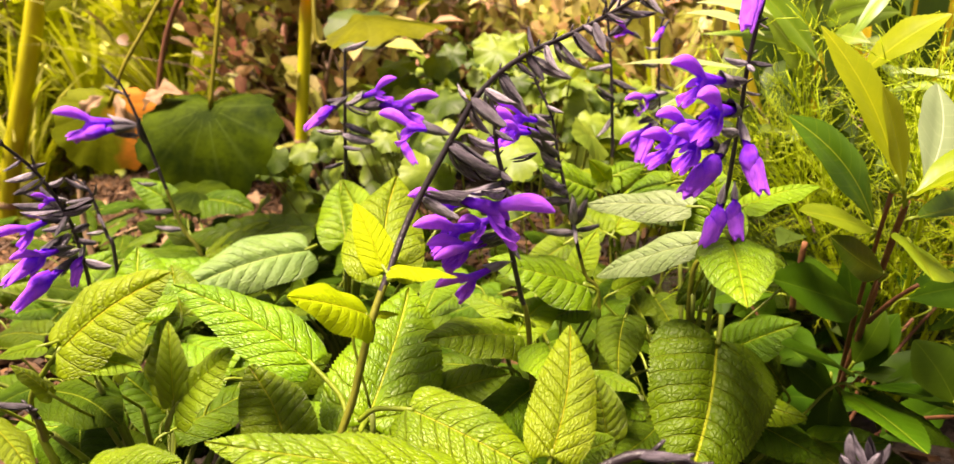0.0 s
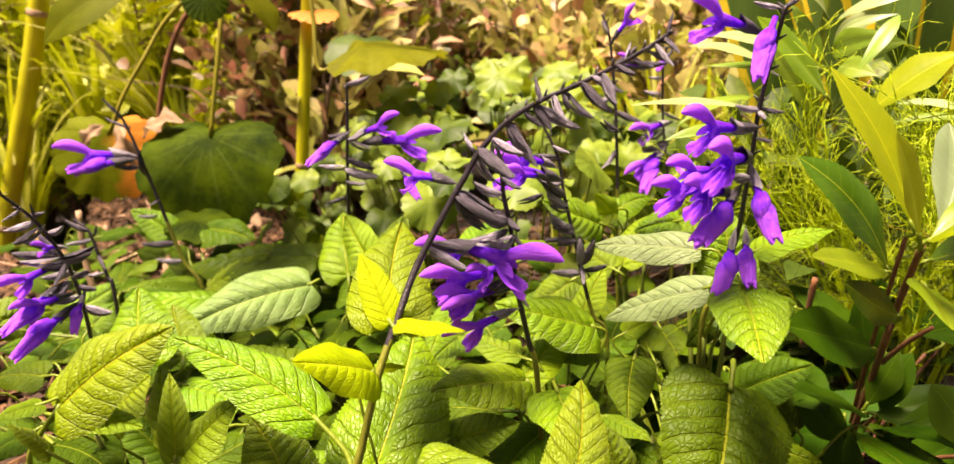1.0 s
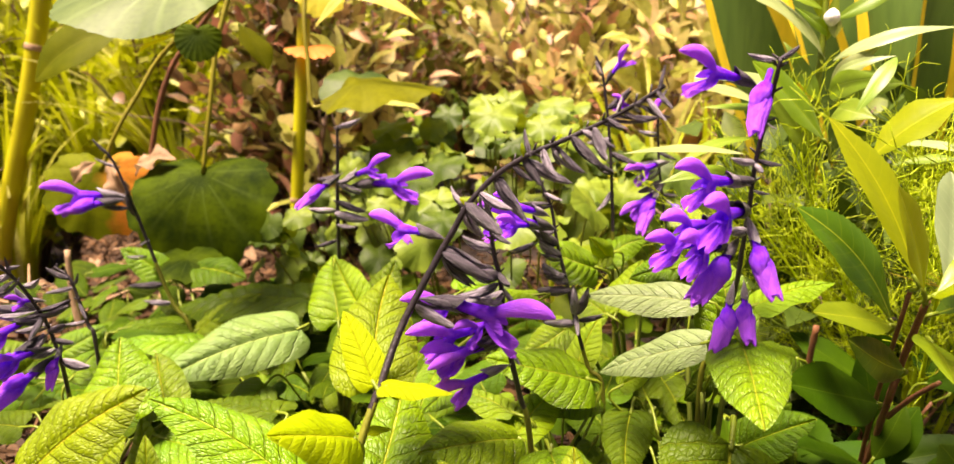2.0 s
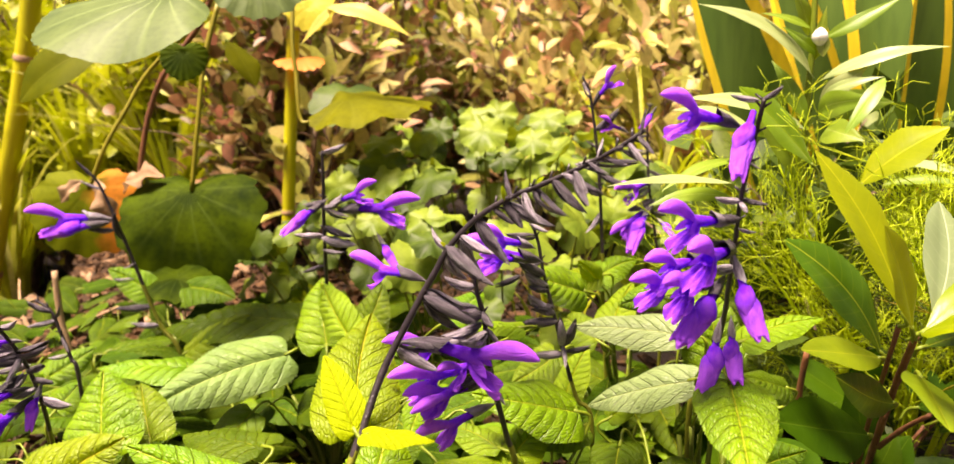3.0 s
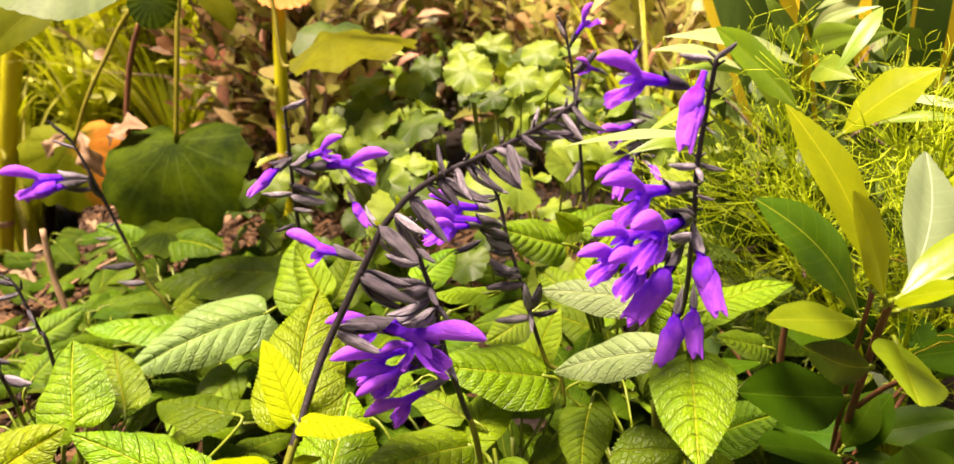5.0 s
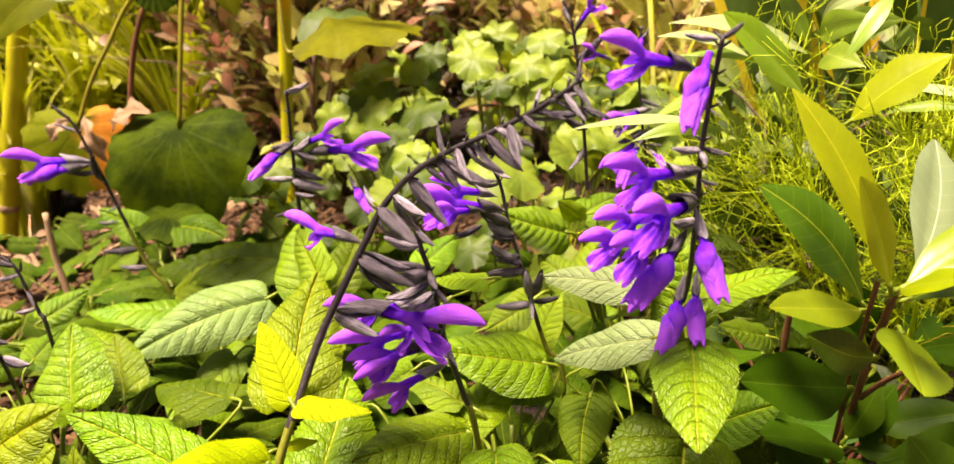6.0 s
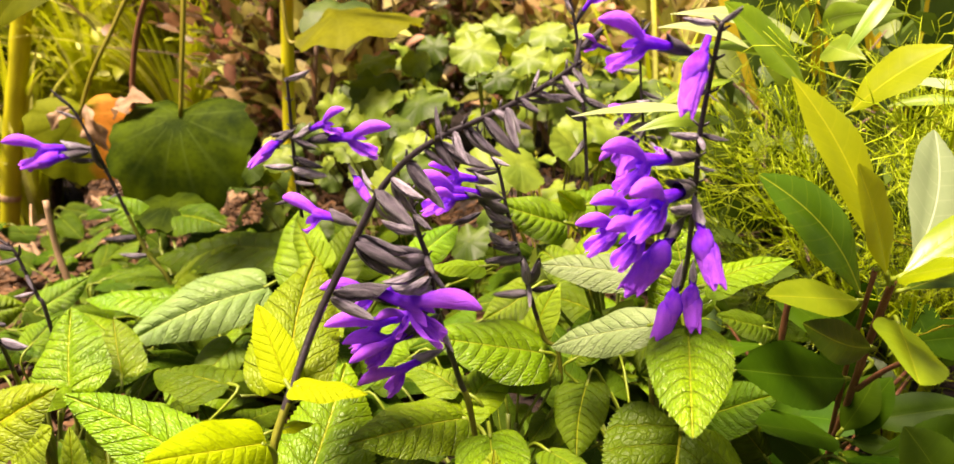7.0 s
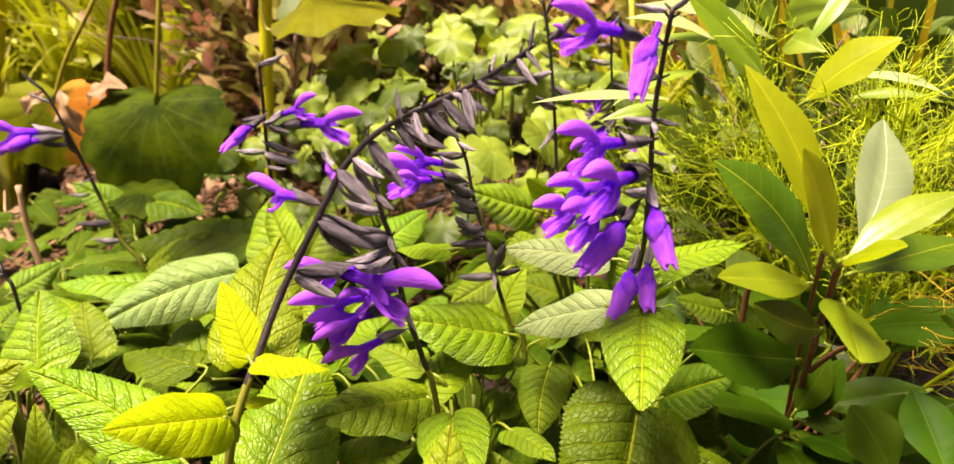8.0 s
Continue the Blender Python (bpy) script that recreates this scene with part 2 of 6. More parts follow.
stem_green = plain_material("stem_green", (0.20, 0.26, 0.015), (0.13, 0.19, 0.010), 0.45, 70.0, 0.3, 0.1, streak=(1, 1, 0.25))
petiole_olive = plain_material("petiole_olive", (0.26, 0.23, 0.012), (0.18, 0.16, 0.008), 0.5, 40.0, 0.2, 0.1, streak=(1, 1, 0.2))
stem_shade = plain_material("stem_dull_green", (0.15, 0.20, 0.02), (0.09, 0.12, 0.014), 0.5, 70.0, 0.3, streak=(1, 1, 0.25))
bark_red = plain_material("bark_reddish", (0.22, 0.085, 0.03), (0.11, 0.04, 0.018), 0.6, 90.0, 0.6, streak=(1, 1, 0.4))
bark_brown = plain_material("bark_brown", (0.22, 0.14, 0.09), (0.13, 0.08, 0.05), 0.8, 60.0, 0.7, streak=(1, 1, 0.4))
straw = plain_material("dry_straw", (0.48, 0.32, 0.18), (0.34, 0.20, 0.10), 0.7, 40.0, 0.6, 0.1, streak=(1, 1, 0.3))
husk = plain_material("dry_leaf", (0.38, 0.25, 0.13), (0.24, 0.14, 0.07), 0.7, 50.0, 0.6, 0.25)
cane_skin = plain_material("cane_yellow_green", (0.50, 0.47, 0.010), (0.40, 0.40, 0.008), 0.4, 8.0, 0.2, 0.1, streak=(1, 1, 0.2), blotch=0.12)
blade_green = plain_material("agave_deep_green", (0.11, 0.19, 0.028), (0.05, 0.115, 0.012), 0.45, 12.0, 0.25, 0.05, streak=(1, 1, 0.12))
blade_yellow = plain_material("agave_yellow_margin", (0.92, 0.70, 0.04), (0.84, 0.58, 0.025), 0.4, 14.0, 0.25, 0.1, streak=(1, 1, 0.12))
fennel_green = plain_material("fennel_green", (0.56, 0.68, 0.012), (0.42, 0.57, 0.01), 0.5, 40.0, 0.2, 0.35)
# Darker twin of the fennel green: stands in for shade between the fronds.
fennel_dark_copy = plain_material("fennel_painted_shade", (0.10, 0.155, 0.005), (0.05, 0.09, 0.003), 0.5, 40.0, 0.2, 0.2)
fennel_rust = plain_material("fennel_dry", (0.72, 0.52, 0.03), (0.56, 0.36, 0.02), 0.6, 40.0, 0.2, 0.2)
mulch_mat = plain_material("bark_mulch", (0.14, 0.065, 0.020), (0.032, 0.017, 0.007), 0.85, 50.0, 0.7, streak=(1, 1, 0.4), spread=1.1)
soil = plain_material("soil", (0.05, 0.032, 0.02), (0.022, 0.014, 0.01), 0.95, 14.0, 0.9, reach=0.01)
red_leaves = island_material("loropetalum_leaves", (0.13, 0.14, 0.018), (0.20, 0.11, 0.04), (0.38, 0.15, 0.09))
pink_leaves = island_material("flushed_leaves", (0.46, 0.48, 0.10), (0.56, 0.47, 0.17), (0.72, 0.36, 0.24))
# Deep greens picked to pass for the shadowed gaps behind the fennel.
shade_leaves = island_material("painted_shade_leaves", (0.04, 0.075, 0.006), (0.065, 0.115, 0.009), (0.12, 0.17, 0.015))
green_leaves = island_material("shrub_green_leaves", (0.28, 0.34, 0.02), (0.42, 0.46, 0.03), (0.58, 0.50, 0.07))
grass_leaves = island_material("grass_leaves", (0.40, 0.46, 0.012), (0.52, 0.56, 0.02), (0.66, 0.66, 0.18))


# ---- builders ----
ORIGIN = {}
UP = Vector((0, -0.5, 0.85)).normalized()


def thing(name, at, label, category, group="", kind=""):
    ob = new(name)
    ob.location = at
    ORIGIN[ob.name] = Vector(at)
    return tagged(ob, label, category, group, kind)


def mesh_of(name, verts, faces, material, uvs=None, smooth=True):
    me = bpy.data.meshes.new(name)
    me.from_pydata(verts, [], faces)
    for one in material if isinstance(material, list) else [material]:
        me.materials.append(one)
    if uvs:
        layer = me.uv_layers.new(name="uv")
        flat = np.array(uvs, dtype=np.float32)[np.fromiter((lo.vertex_index for lo in me.loops), dtype=np.int32, count=len(me.loops))]
        layer.data.foreach_set("uv", flat.ravel())
    me.polygons.foreach_set("use_smooth", [smooth] * len(me.polygons))
    me.update()
    return me


def part(name, verts, faces, material, parent, uvs=None, at=None, label="", smooth=True):
    """One mesh object under a thing or a part; verts are in the world and stored about at."""
    o = Vector(at if at is not None else verts[0])
    me = mesh_of(name, [tuple(Vector(p) - o) for p in verts], faces, material, uvs, smooth)
    ob = new(name, me)
    ob.parent = parent
    ob.location = o - ORIGIN[parent.name]
    ORIGIN[ob.name] = o
    return tagged(ob, label)


def smooth_line(points, steps=6):
    """A curve through the points."""
    p = [Vector(q) for q in points]
    p = [p[0] * 2 - p[1]] + p + [p[-1] * 2 - p[-2]]
    line = []
    for i in range(1, len(p) - 2):
        for k in range(steps):
            t = k / steps
            line.append(0.5 * ((2 * p[i]) + (p[i + 1] - p[i - 1]) * t + (2 * p[i - 1] - 5 * p[i] + 4 * p[i + 1] - p[i + 2]) * t * t
                               + (3 * p[i] - p[i - 1] - 3 * p[i + 1] + p[i + 2]) * t ** 3))
    line.append(p[-2])
    return line


def tube(points, r0, r1, sides=8, steps=6, knots=0.0, square=0.0):
    line = smooth_line(points, steps) if steps > 1 else [Vector(q) for q in points]
    verts, faces = [], []
    n = len(line) - 1
    side = Vector((1, 0.3, 0)).normalized()
    for i, c in enumerate(line):
        d = (line[min(i + 1, n)] - line[max(i - 1, 0)]).normalized()
        a = (side - d * side.dot(d)).normalized()
        b = d.cross(a)
        r = r0 + (r1 - r0) * i / n
        if knots and i % 5 == 0:
            r *= 1 + knots
        for k in range(sides):
            th = 2 * math.pi * k / sides
            q = r * (1 + square * math.cos(4 * th))
            verts.append(c + a * (q * math.cos(th)) + b * (q * math.sin(th)))
    for i in range(n):
        for k in range(sides):
            k2 = (k + 1) % sides
            faces.append((i * sides + k, i * sides + k2, (i + 1) * sides + k2, (i + 1) * sides + k))
    faces.append(tuple(range(sides))[::-1])
    faces.append(tuple(n * sides + k for k in range(sides)))
    return verts, faces


def axes_of(base, tip, turn, ref=UP):
    base, tip = Vector(base), Vector(tip)
    x = (tip - base).normalized()
    z = (ref - x * ref.dot(x)).normalized()
    y = z.cross(x)
    a = radians(turn)
    z = z * math.cos(a) + y * math.sin(a)
    return base, (tip - base).length, x, z.cross(x), z


def outline_sage(u):
    return max(0.0, math.sin(math.pi * u ** 0.60)) ** (0.60 + 0.16 * u)


def outline_laurel(u):
    return max(0.0, math.sin(math.pi * u ** 1.14)) ** 0.85


def outline_lance(u):
    return math.sin(math.pi * u ** 0.75) ** 1.1


def blade(base, tip, width, turn, outline, nu, nv, bend, fold, teeth, quilt, veins, slant, wave, rng, cord=0.0, dome=0.0):
    """A leaf blade from base to tip: folded along the midrib, bent, toothed, and puckered between its veins."""
    o, length, X, Y, Z = axes_of(base, tip, turn)
    verts, uvs, faces = [], [], []
    ph = rng.uniform(0, 6.28)
    lean = rng.uniform(-0.05, 0.05)
    for i in range(nu + 1):
        u = i / nu
        shape = outline(u)
        w = shape * width / 2
        for j in range(-nv, nv + 1):
            v = j / nv
            a = abs(v)
            e = 1 + teeth * (1 if i % 2 else -1) * (a > 0.99)
            y = v * w * e
            x = u * length - cord * w * a * a * (1 - u) ** 2 + (0.006 * length * (i % 2) * (a > 0.99) if teeth else 0)
            y += lean * length * math.sin(math.pi * u)
            z = bend * length * 4 * u * (1 - u) + fold * abs(y) - fold * 0.7 * a * a * w
            z -= dome * w * a * a
            z += wave * w * a * a * math.sin(u * 13 + ph + (1.7 if v > 0 else 0))
            if quilt:
                b = a * shape
                q = abs(math.sin(math.pi * (u * veins - b * (0.75 + 0.35 * b) * slant)))
                z += quilt * width * (q ** 0.6 - 0.6) * (1 - a ** 3) * min(1, a * 4) * min(1, shape * 2) + quilt * width * 0.16 * (rng.random() - 0.5) * (a < 0.99)
                z -= quilt * width * 1.2 * math.exp(-((a / 0.1) ** 2))
            verts.append(o + X * x + Y * y + Z * z)
            uvs.append((u, v * shape * 0.5 + 0.5))
    m = 2 * nv + 1
    for i in range(nu):
        for j in range(m - 1):
            faces.append((i * m + j, (i + 1) * m + j, (i + 1) * m + j + 1, i * m + j + 1))
    return verts, faces, uvs


BASES = {}


def petiole(leaf_ob, base, tip, plant, r, material, reach=0.05, joint=None):
    """The leaf's stalk, to its joint on a stem or towards the middle of its plant."""
    base, tip = Vector(base), Vector(tip)
    axis = ORIGIN[plant.name]
    back = (base - tip).normalized()
    inward = Vector((axis.x - base.x, axis.y - base.y, -0.25 * (base.z - axis.z)))
    inward = inward.normalized() * min(reach, inward.length * 0.8)
    end = base + inward + Vector((0, 0, -reach * 0.35))
    if joint:
        end = Vector(joint)
        gap = (end - base).length
        v, f = tube([base - back * 0.004, base.lerp(end, 0.45) + back * gap * 0.18, end], r, r * 1.1, 8, 5)
        part("petiole", v, f, material, leaf_ob, at=base)
        return
    v, f = tube([base - back * 0.004, base + back * reach * 0.3 + inward * 0.15, end], r, r * 0.75, 6, 4)
    part("petiole", v, f, material, leaf_ob, at=base)
    BASES.setdefault(plant.name, []).append(end)


def sage_leaf(plant, base, tip, width, turn, tone, bend=0.05, fold=0.25, nu=84, nv=11, joint=None):
    rng = random.Random(hash((round(base[0] * 1000), round(tip[2] * 1000), round(width * 1000))))
    v, f, uv = blade(base, tip, width, turn, outline_sage, nu, nv, bend, fold, 0.020, 0.014 if tone == "yellow" else 0.040, 9.0, 2.2, 0.10, rng, 0.5, 0.32)
    ob = part("leaf", v, f, SAGE[tone], plant, uv, base, {"yellow": "soft yellow young leaf", "young": "lime-green young leaf", "mid": "", "pale": "grey-green wrinkled leaf", "sheen": "wrinkled leaf, sky sheen painted as silvery pale green", "old": "deep green older leaf", "low": "deep green lower leaf, shade mixed into its colour"}[tone])
    petiole(ob, base, tip, plant, 0.0010 + 0.012 * width, stem_green, 0.05, joint)


def laurel_leaf(plant, base, tip, width, turn, tone, bend=0.03):
    rng = random.Random(hash((round(base[0] * 1000), round(tip[2] * 1000), 7)))
    v, f, uv = blade(base, tip, width, turn, outline_laurel, 40, 5, bend, 0.3, 0.02, 0.004, 9.0, 1.2, 0.05, rng)
    ob = part("leaf", v, f, LAUREL[tone], plant, uv, base)
    petiole(ob, base, tip, plant, 0.0016, stem_green, 0.015)


def lance_leaf(plant, base, tip, width, turn, tone, bend=0.08):
    rng = random.Random(hash((round(base[0] * 1000), round(tip[2] * 1000), 9)))
    v, f, uv = blade(base, tip, width, turn, outline_lance, 24, 4, bend, 0.35, 0.0, 0.0, 9.0, 1.2, 0.06, rng)
    part("leaf", v, f, LANCE[tone], plant, uv, base)


def dry_leaf(plant, base, tip, width, turn):
    rng = random.Random(hash((round(base[0] * 1000), 5)))
    v, f, uv = blade(base, tip, width, turn, outline_laurel, 16, 4, 0.15, 0.9, 0.06, 0.06, 5.0, 1.0, 0.5, rng)
    part("dry_leaf", v, f, husk, plant, uv, base, "papery tan dead leaf")


def twig(plant, points, r0, r1, material):
    v, f = tube(points, r0, r1, 8, 6, 0.12)
    return part("stem", v, f, material, plant, at=points[0])


def grow_stems(plant, every=1, r=0.0019, material=None):
    """Stems from the foot of a plant to its leaf stalks."""
    o = ORIGIN[plant.name]
    for i, end in enumerate(BASES.get(plant.name, [])):
        if i % every == 0:
            mid = o.lerp(end, 0.55) + Vector((0, 0, 0.02))
            v, f = tube([o + (end - o) * 0.04, mid, end], r * 1.4, r, 7, 5, 0.1, 0.08)
            part("stem", v, f, material or stem_shade, plant, at=o)


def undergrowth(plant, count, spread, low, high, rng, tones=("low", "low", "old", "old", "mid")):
    """Lower leaves round the foot of a sage plant, mostly in tones darkened for shade."""
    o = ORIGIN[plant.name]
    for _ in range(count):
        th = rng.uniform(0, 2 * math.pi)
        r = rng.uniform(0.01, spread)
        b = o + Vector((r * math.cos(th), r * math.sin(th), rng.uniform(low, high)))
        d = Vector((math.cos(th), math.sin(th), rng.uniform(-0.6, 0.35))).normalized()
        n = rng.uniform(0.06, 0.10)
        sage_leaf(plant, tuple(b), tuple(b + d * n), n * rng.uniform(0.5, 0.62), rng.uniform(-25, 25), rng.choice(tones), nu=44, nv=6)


def spike_stem(plant, points, r0, r1):
    line = smooth_line([Vector(p) for p in points], 5)
    pieces = [tube(points, r0, r1, 8, 8, 0.08, 0.06)]
    for k in range(len(line) * 3 // 5, len(line) - 1, 3):
        way = (line[k + 1] - line[k]).normalized()
        side = way.cross(Vector((0.3, 1, 0.1))).normalized()
        for sign in (-1, 1):
            out = side * sign + way * 0.9 + Vector((0, -0.3 * (k % 4 - 1.5), 0))
            pieces.append(tube([line[k], line[k] + out * (r1 * 1.9), line[k] + out * (r1 * 3.6)], r1 * 0.75, r1 * 0.5, 5, 1))
    v, f = join(pieces)
    ob = part("flower_spike", v, f, [stem_dark, stem_olive], plant, at=points[0], label="purple-black flower stem with dark calyxes")
    zs = [p[2] for p in points]
    cut = min(zs) + (max(zs) - min(zs)) * 0.62
    for poly in ob.data.polygons:
        poly.material_index = 1 if poly.center.z + points[0][2] < cut else 0
    return ob


def grid_mesh(rows, cols, at):
    verts = [at(i / rows, j / cols * 2 - 1) for i in range(rows + 1) for j in range(cols + 1)]
    m = cols + 1
    faces = [(i * m + j, (i + 1) * m + j, (i + 1) * m + j + 1, i * m + j + 1) for i in range(rows) for j in range(cols)]
    return verts, faces


def join(pieces):
    verts, faces = [], []
    for v, f in pieces:
        k = len(verts)
        verts += v
        faces += [tuple(i + k for i in q) for q in f]
    return verts, faces


def soft_step(x):
    x = max(0.0, min(1.0, x))
    return x * x * (3 - 2 * x)


def corolla_open(name):
    """An open two-lipped sage flower of length 1 along x: tube, plump arched hood, broad three-lobed hanging lip."""
    def tube_at(s, a):
        th = math.pi * a
        r = (0.040 + 0.045 * s ** 1.3) * (1 + 0.05 * s * math.cos(3 * th))
        return (0.2 + 0.36 * s, r * math.sin(th), -0.075 * s ** 1.2 + r * 1.1 * math.cos(th))

    def hood_at(s, a):
        r = (0.058 + 0.042 * math.sin(math.pi * s ** 1.2)) * max(0.02, 1 - s ** 7.0) ** 0.5
        th = a * (2.0 + 0.6 * s)
        rise = -0.065 + 0.15 * math.sin(2.0 * s) - 0.075 * s ** 3
        return (0.51 + 0.49 * s, r * 0.85 * math.sin(th), rise + r * math.cos(th) * 1.05)

    def lip_at(s, a):
        w = 0.055 + 0.085 * soft_step(s / 0.6) + 0.045 * soft_step((s - 0.55) / 0.3) - 0.05 * s ** 6
        lobe = 0.050 * soft_step((s - 0.6) / 0.4) * math.cos(2 * math.pi * abs(a) + 0.6)
        x = 0.50 + 0.15 * s + 0.05 * a * a * s + 0.06 * s ** 3
        z = -0.115 - 0.33 * s ** 1.05 + lobe
        pleat = 0.022 * math.cos(4 * math.pi * a) * soft_step(s * 2) + 0.05 * a * a
        return (x - pleat, a * w, z + 0.05 * a * a)

    def side_at(sign):
        def at(s, a):
            w = 0.05 * math.sin(math.pi * min(1, 0.25 + 0.75 * s)) + 0.012
            return (0.53 + 0.10 * s + a * w * 0.6, sign * (0.065 + 0.055 * s), -0.08 - 0.13 * s + a * w * 0.6)
        return at
    v, f = join([grid_mesh(8, 16, tube_at), grid_mesh(14, 16, hood_at), grid_mesh(14, 22, lip_at), grid_mesh(5, 5, side_at(1)), grid_mesh(5, 5, side_at(-1))])
    return mesh_of(name, v, f, petal)


def corolla_closed(name, skew):
    """A hanging flower: slender neck, a rounded hood that leans aside over a broad folded skirt with a frilled hem."""
    def neck_at(s, a):
        th = math.pi * a
        r = 0.048 + 0.030 * s ** 1.5
        return (0.2 + 0.26 * s, r * math.sin(th), r * math.cos(th) + 0.012 * math.sin(3 * s))

    def skirt_at(s, a):
        th = math.pi * a
        w = 0.070 + 0.108 * soft_step(s / 0.30) - 0.030 * soft_step((s - 0.35) / 0.45) - 0.020 * soft_step((s - 0.86) / 0.14)
        d = 0.070 + 0.045 * soft_step(s / 0.4) - 0.080 * soft_step((s - 0.45) / 0.55)
        fold = 1 + 0.24 * soft_step((s - 0.12) / 0.3) * (abs(math.cos(2 * th + 0.5)) ** 0.8 - 0.5)
        hem = 0.040 * soft_step((s - 0.72) / 0.28) * math.cos(5 * math.sin(th) + 0.8 + skew)
        return (0.42 + 0.56 * s + hem, w * math.sin(th) + skew * 0.05 * s * s, d * fold * math.cos(th) - 0.03 * s * s)

    def hood_at(s, a):
        th = a * 1.75
        r = (0.060 + 0.100 * math.sin(math.pi * min(1, 0.12 + 0.76 * s))) * max(0.10, 1 - s ** 4) ** 0.5
        return (0.40 + 0.34 * s - 0.05 * a * a * s, r * math.sin(th) - skew * 0.085 * s, 0.055 + r * 0.85 * math.cos(th) - 0.02 * s)

    def fold_at(s, a):
        return (0.60 + 0.36 * s, skew * 0.05 + a * (0.038 + 0.028 * s), 0.112 * (1 - s * 0.6) + 0.020 * (1 - a * a))
    v, f = join([grid_mesh(5, 14, neck_at), grid_mesh(20, 48, skirt_at), grid_mesh(12, 16, hood_at), grid_mesh(10, 8, fold_at)])
    return mesh_of(name, v, f, petal)


def calyx_mesh(name, material):
    """A long dark cone round the foot of the flower, split into two pointed lips."""
    def lip(sign):
        def at(s, a):
            th = a * math.pi / 2
            r = 0.016 + 0.060 * min(1, s * 2.0) ** 0.75 + 0.010 * s
            point = max(0.0, (s - 0.72) / 0.28)
            x = 0.36 * s - 0.085 * point * abs(a) ** 1.2
            open_out = 0.02 * point ** 1.5
            crease = 1 + 0.10 * math.exp(-((a / 0.15) ** 2)) - 0.05 * math.cos(4 * th)
            return (x, r * math.sin(th) * 0.9 * (1 - 0.35 * point * (1 - abs(a))), sign * (r * crease * math.cos(th) * 1.05 + open_out) + 0.004)
        return at
    foot = tube([(-0.05, 0, 0), (0.0, 0, 0), (0.04, 0, 0)], 0.010, 0.015, 8, 1)
    return mesh_of(name, *join([grid_mesh(10, 12, lip(1)), grid_mesh(10, 12, lip(-1)), foot]), material)


def bud_mesh(name, material, gape, rng):
    """An empty or closed calyx of length 1 along x: two keeled boat-shaped lips on a short foot."""
    bow = rng.uniform(0.03, 0.10)

    def lip(sign):
        def at(s, a):
            w = 0.028 + 0.118 * math.sin(math.pi * min(1, s ** 0.72)) ** 0.75
            if s > 0.985:
                w = 0.004
            keel = 1 + 0.10 * math.exp(-((a / 0.16) ** 2))
            z = 0.130 * math.sqrt(max(0.0, 1 - a * a)) * keel * math.sin(math.pi * min(1, 0.08 + 0.92 * s ** 0.8)) ** 0.8
            curl = 0.03 * abs(a) ** 3 * math.sin(6 * s + sign)
            return (s * (1.0 if sign > 0 else 0.93), a * w, sign * (z + gape * s ** 1.8 + 0.012 + curl) - bow * math.sin(math.pi * s))
        return at
    foot = tube([(-0.06, 0, 0), (0.0, 0, 0), (0.05, 0, 0)], 0.022, 0.035, 7, 1)
    return mesh_of(name, *join([grid_mesh(12, 12, lip(1)), grid_mesh(12, 12, lip(-1)), foot]), material)


COROLLA = [corolla_open("corolla"), corolla_closed("corolla_hanging", 1.0), corolla_closed("corolla_hanging", -1.0)]
CALYX = [calyx_mesh("calyx", calyx_dark), calyx_mesh("calyx_grey", calyx_grey)]
BUD = [bud_mesh("bud", calyx_dark, 0.02, random.Random(1)), bud_mesh("bud_grey", calyx_grey, 0.02, random.Random(2)), bud_mesh("bud_open", calyx_dark, 0.06, random.Random(3)),
       bud_mesh("bud_mixed", calyx_grey, 0.02, random.Random(4))]
count_bud = [0]


def lay(name, me, base, tip, turn, parent, wide=1.0, label=""):
    o, n, X, Y, Z = axes_of(base, tip, turn, Vector((0.05, -0.35, 1)).normalized())
    ob = new(name, me)
    ob.parent = parent
    m = Matrix((X * n, Y * (n * wide), Z * (n * wide))).transposed().to_4x4()
    m.translation = o - ORIGIN[parent.name]
    ob.matrix_basis = m
    ORIGIN[ob.name] = o
    return tagged(ob, label)


def flower(spike, base, tip, roll=0, kind=0):
    k = count_bud[0] = count_bud[0] + 1
    lay("corolla", COROLLA[kind + (kind and k % 2)], base, tip, roll + (k * 37) % 24 - 12, spike, (0.74, 0.72)[kind], "violet two-lipped petal tube")
    lay("calyx", CALYX[k % 3 == 0], base, tip, roll, spike, 0.74)


def bud(spike, base, tip, fat=1.0):
    k = count_bud[0] = count_bud[0] + 1
    reach = (Vector(tip) - Vector(base)).length
    small = spike == arch_spike and reach < 0.0165
    tip = Vector(base).lerp(Vector(tip), 1.45 if small else 0.9)
    if small:
        tip += Vector((math.sin(k * 2.3), math.sin(k * 3.7), math.sin(k * 5.1))) * reach * 0.45
        if k % 4 == 0 and reach < 0.012:
            tip.z += reach * 1.2
    lay("bud", BUD[(k * 7) % 4], base, tip, (k * 53) % 90 - 45, spike, fat * (0.70 + 0.2 * ((k * 31) % 10) / 10))


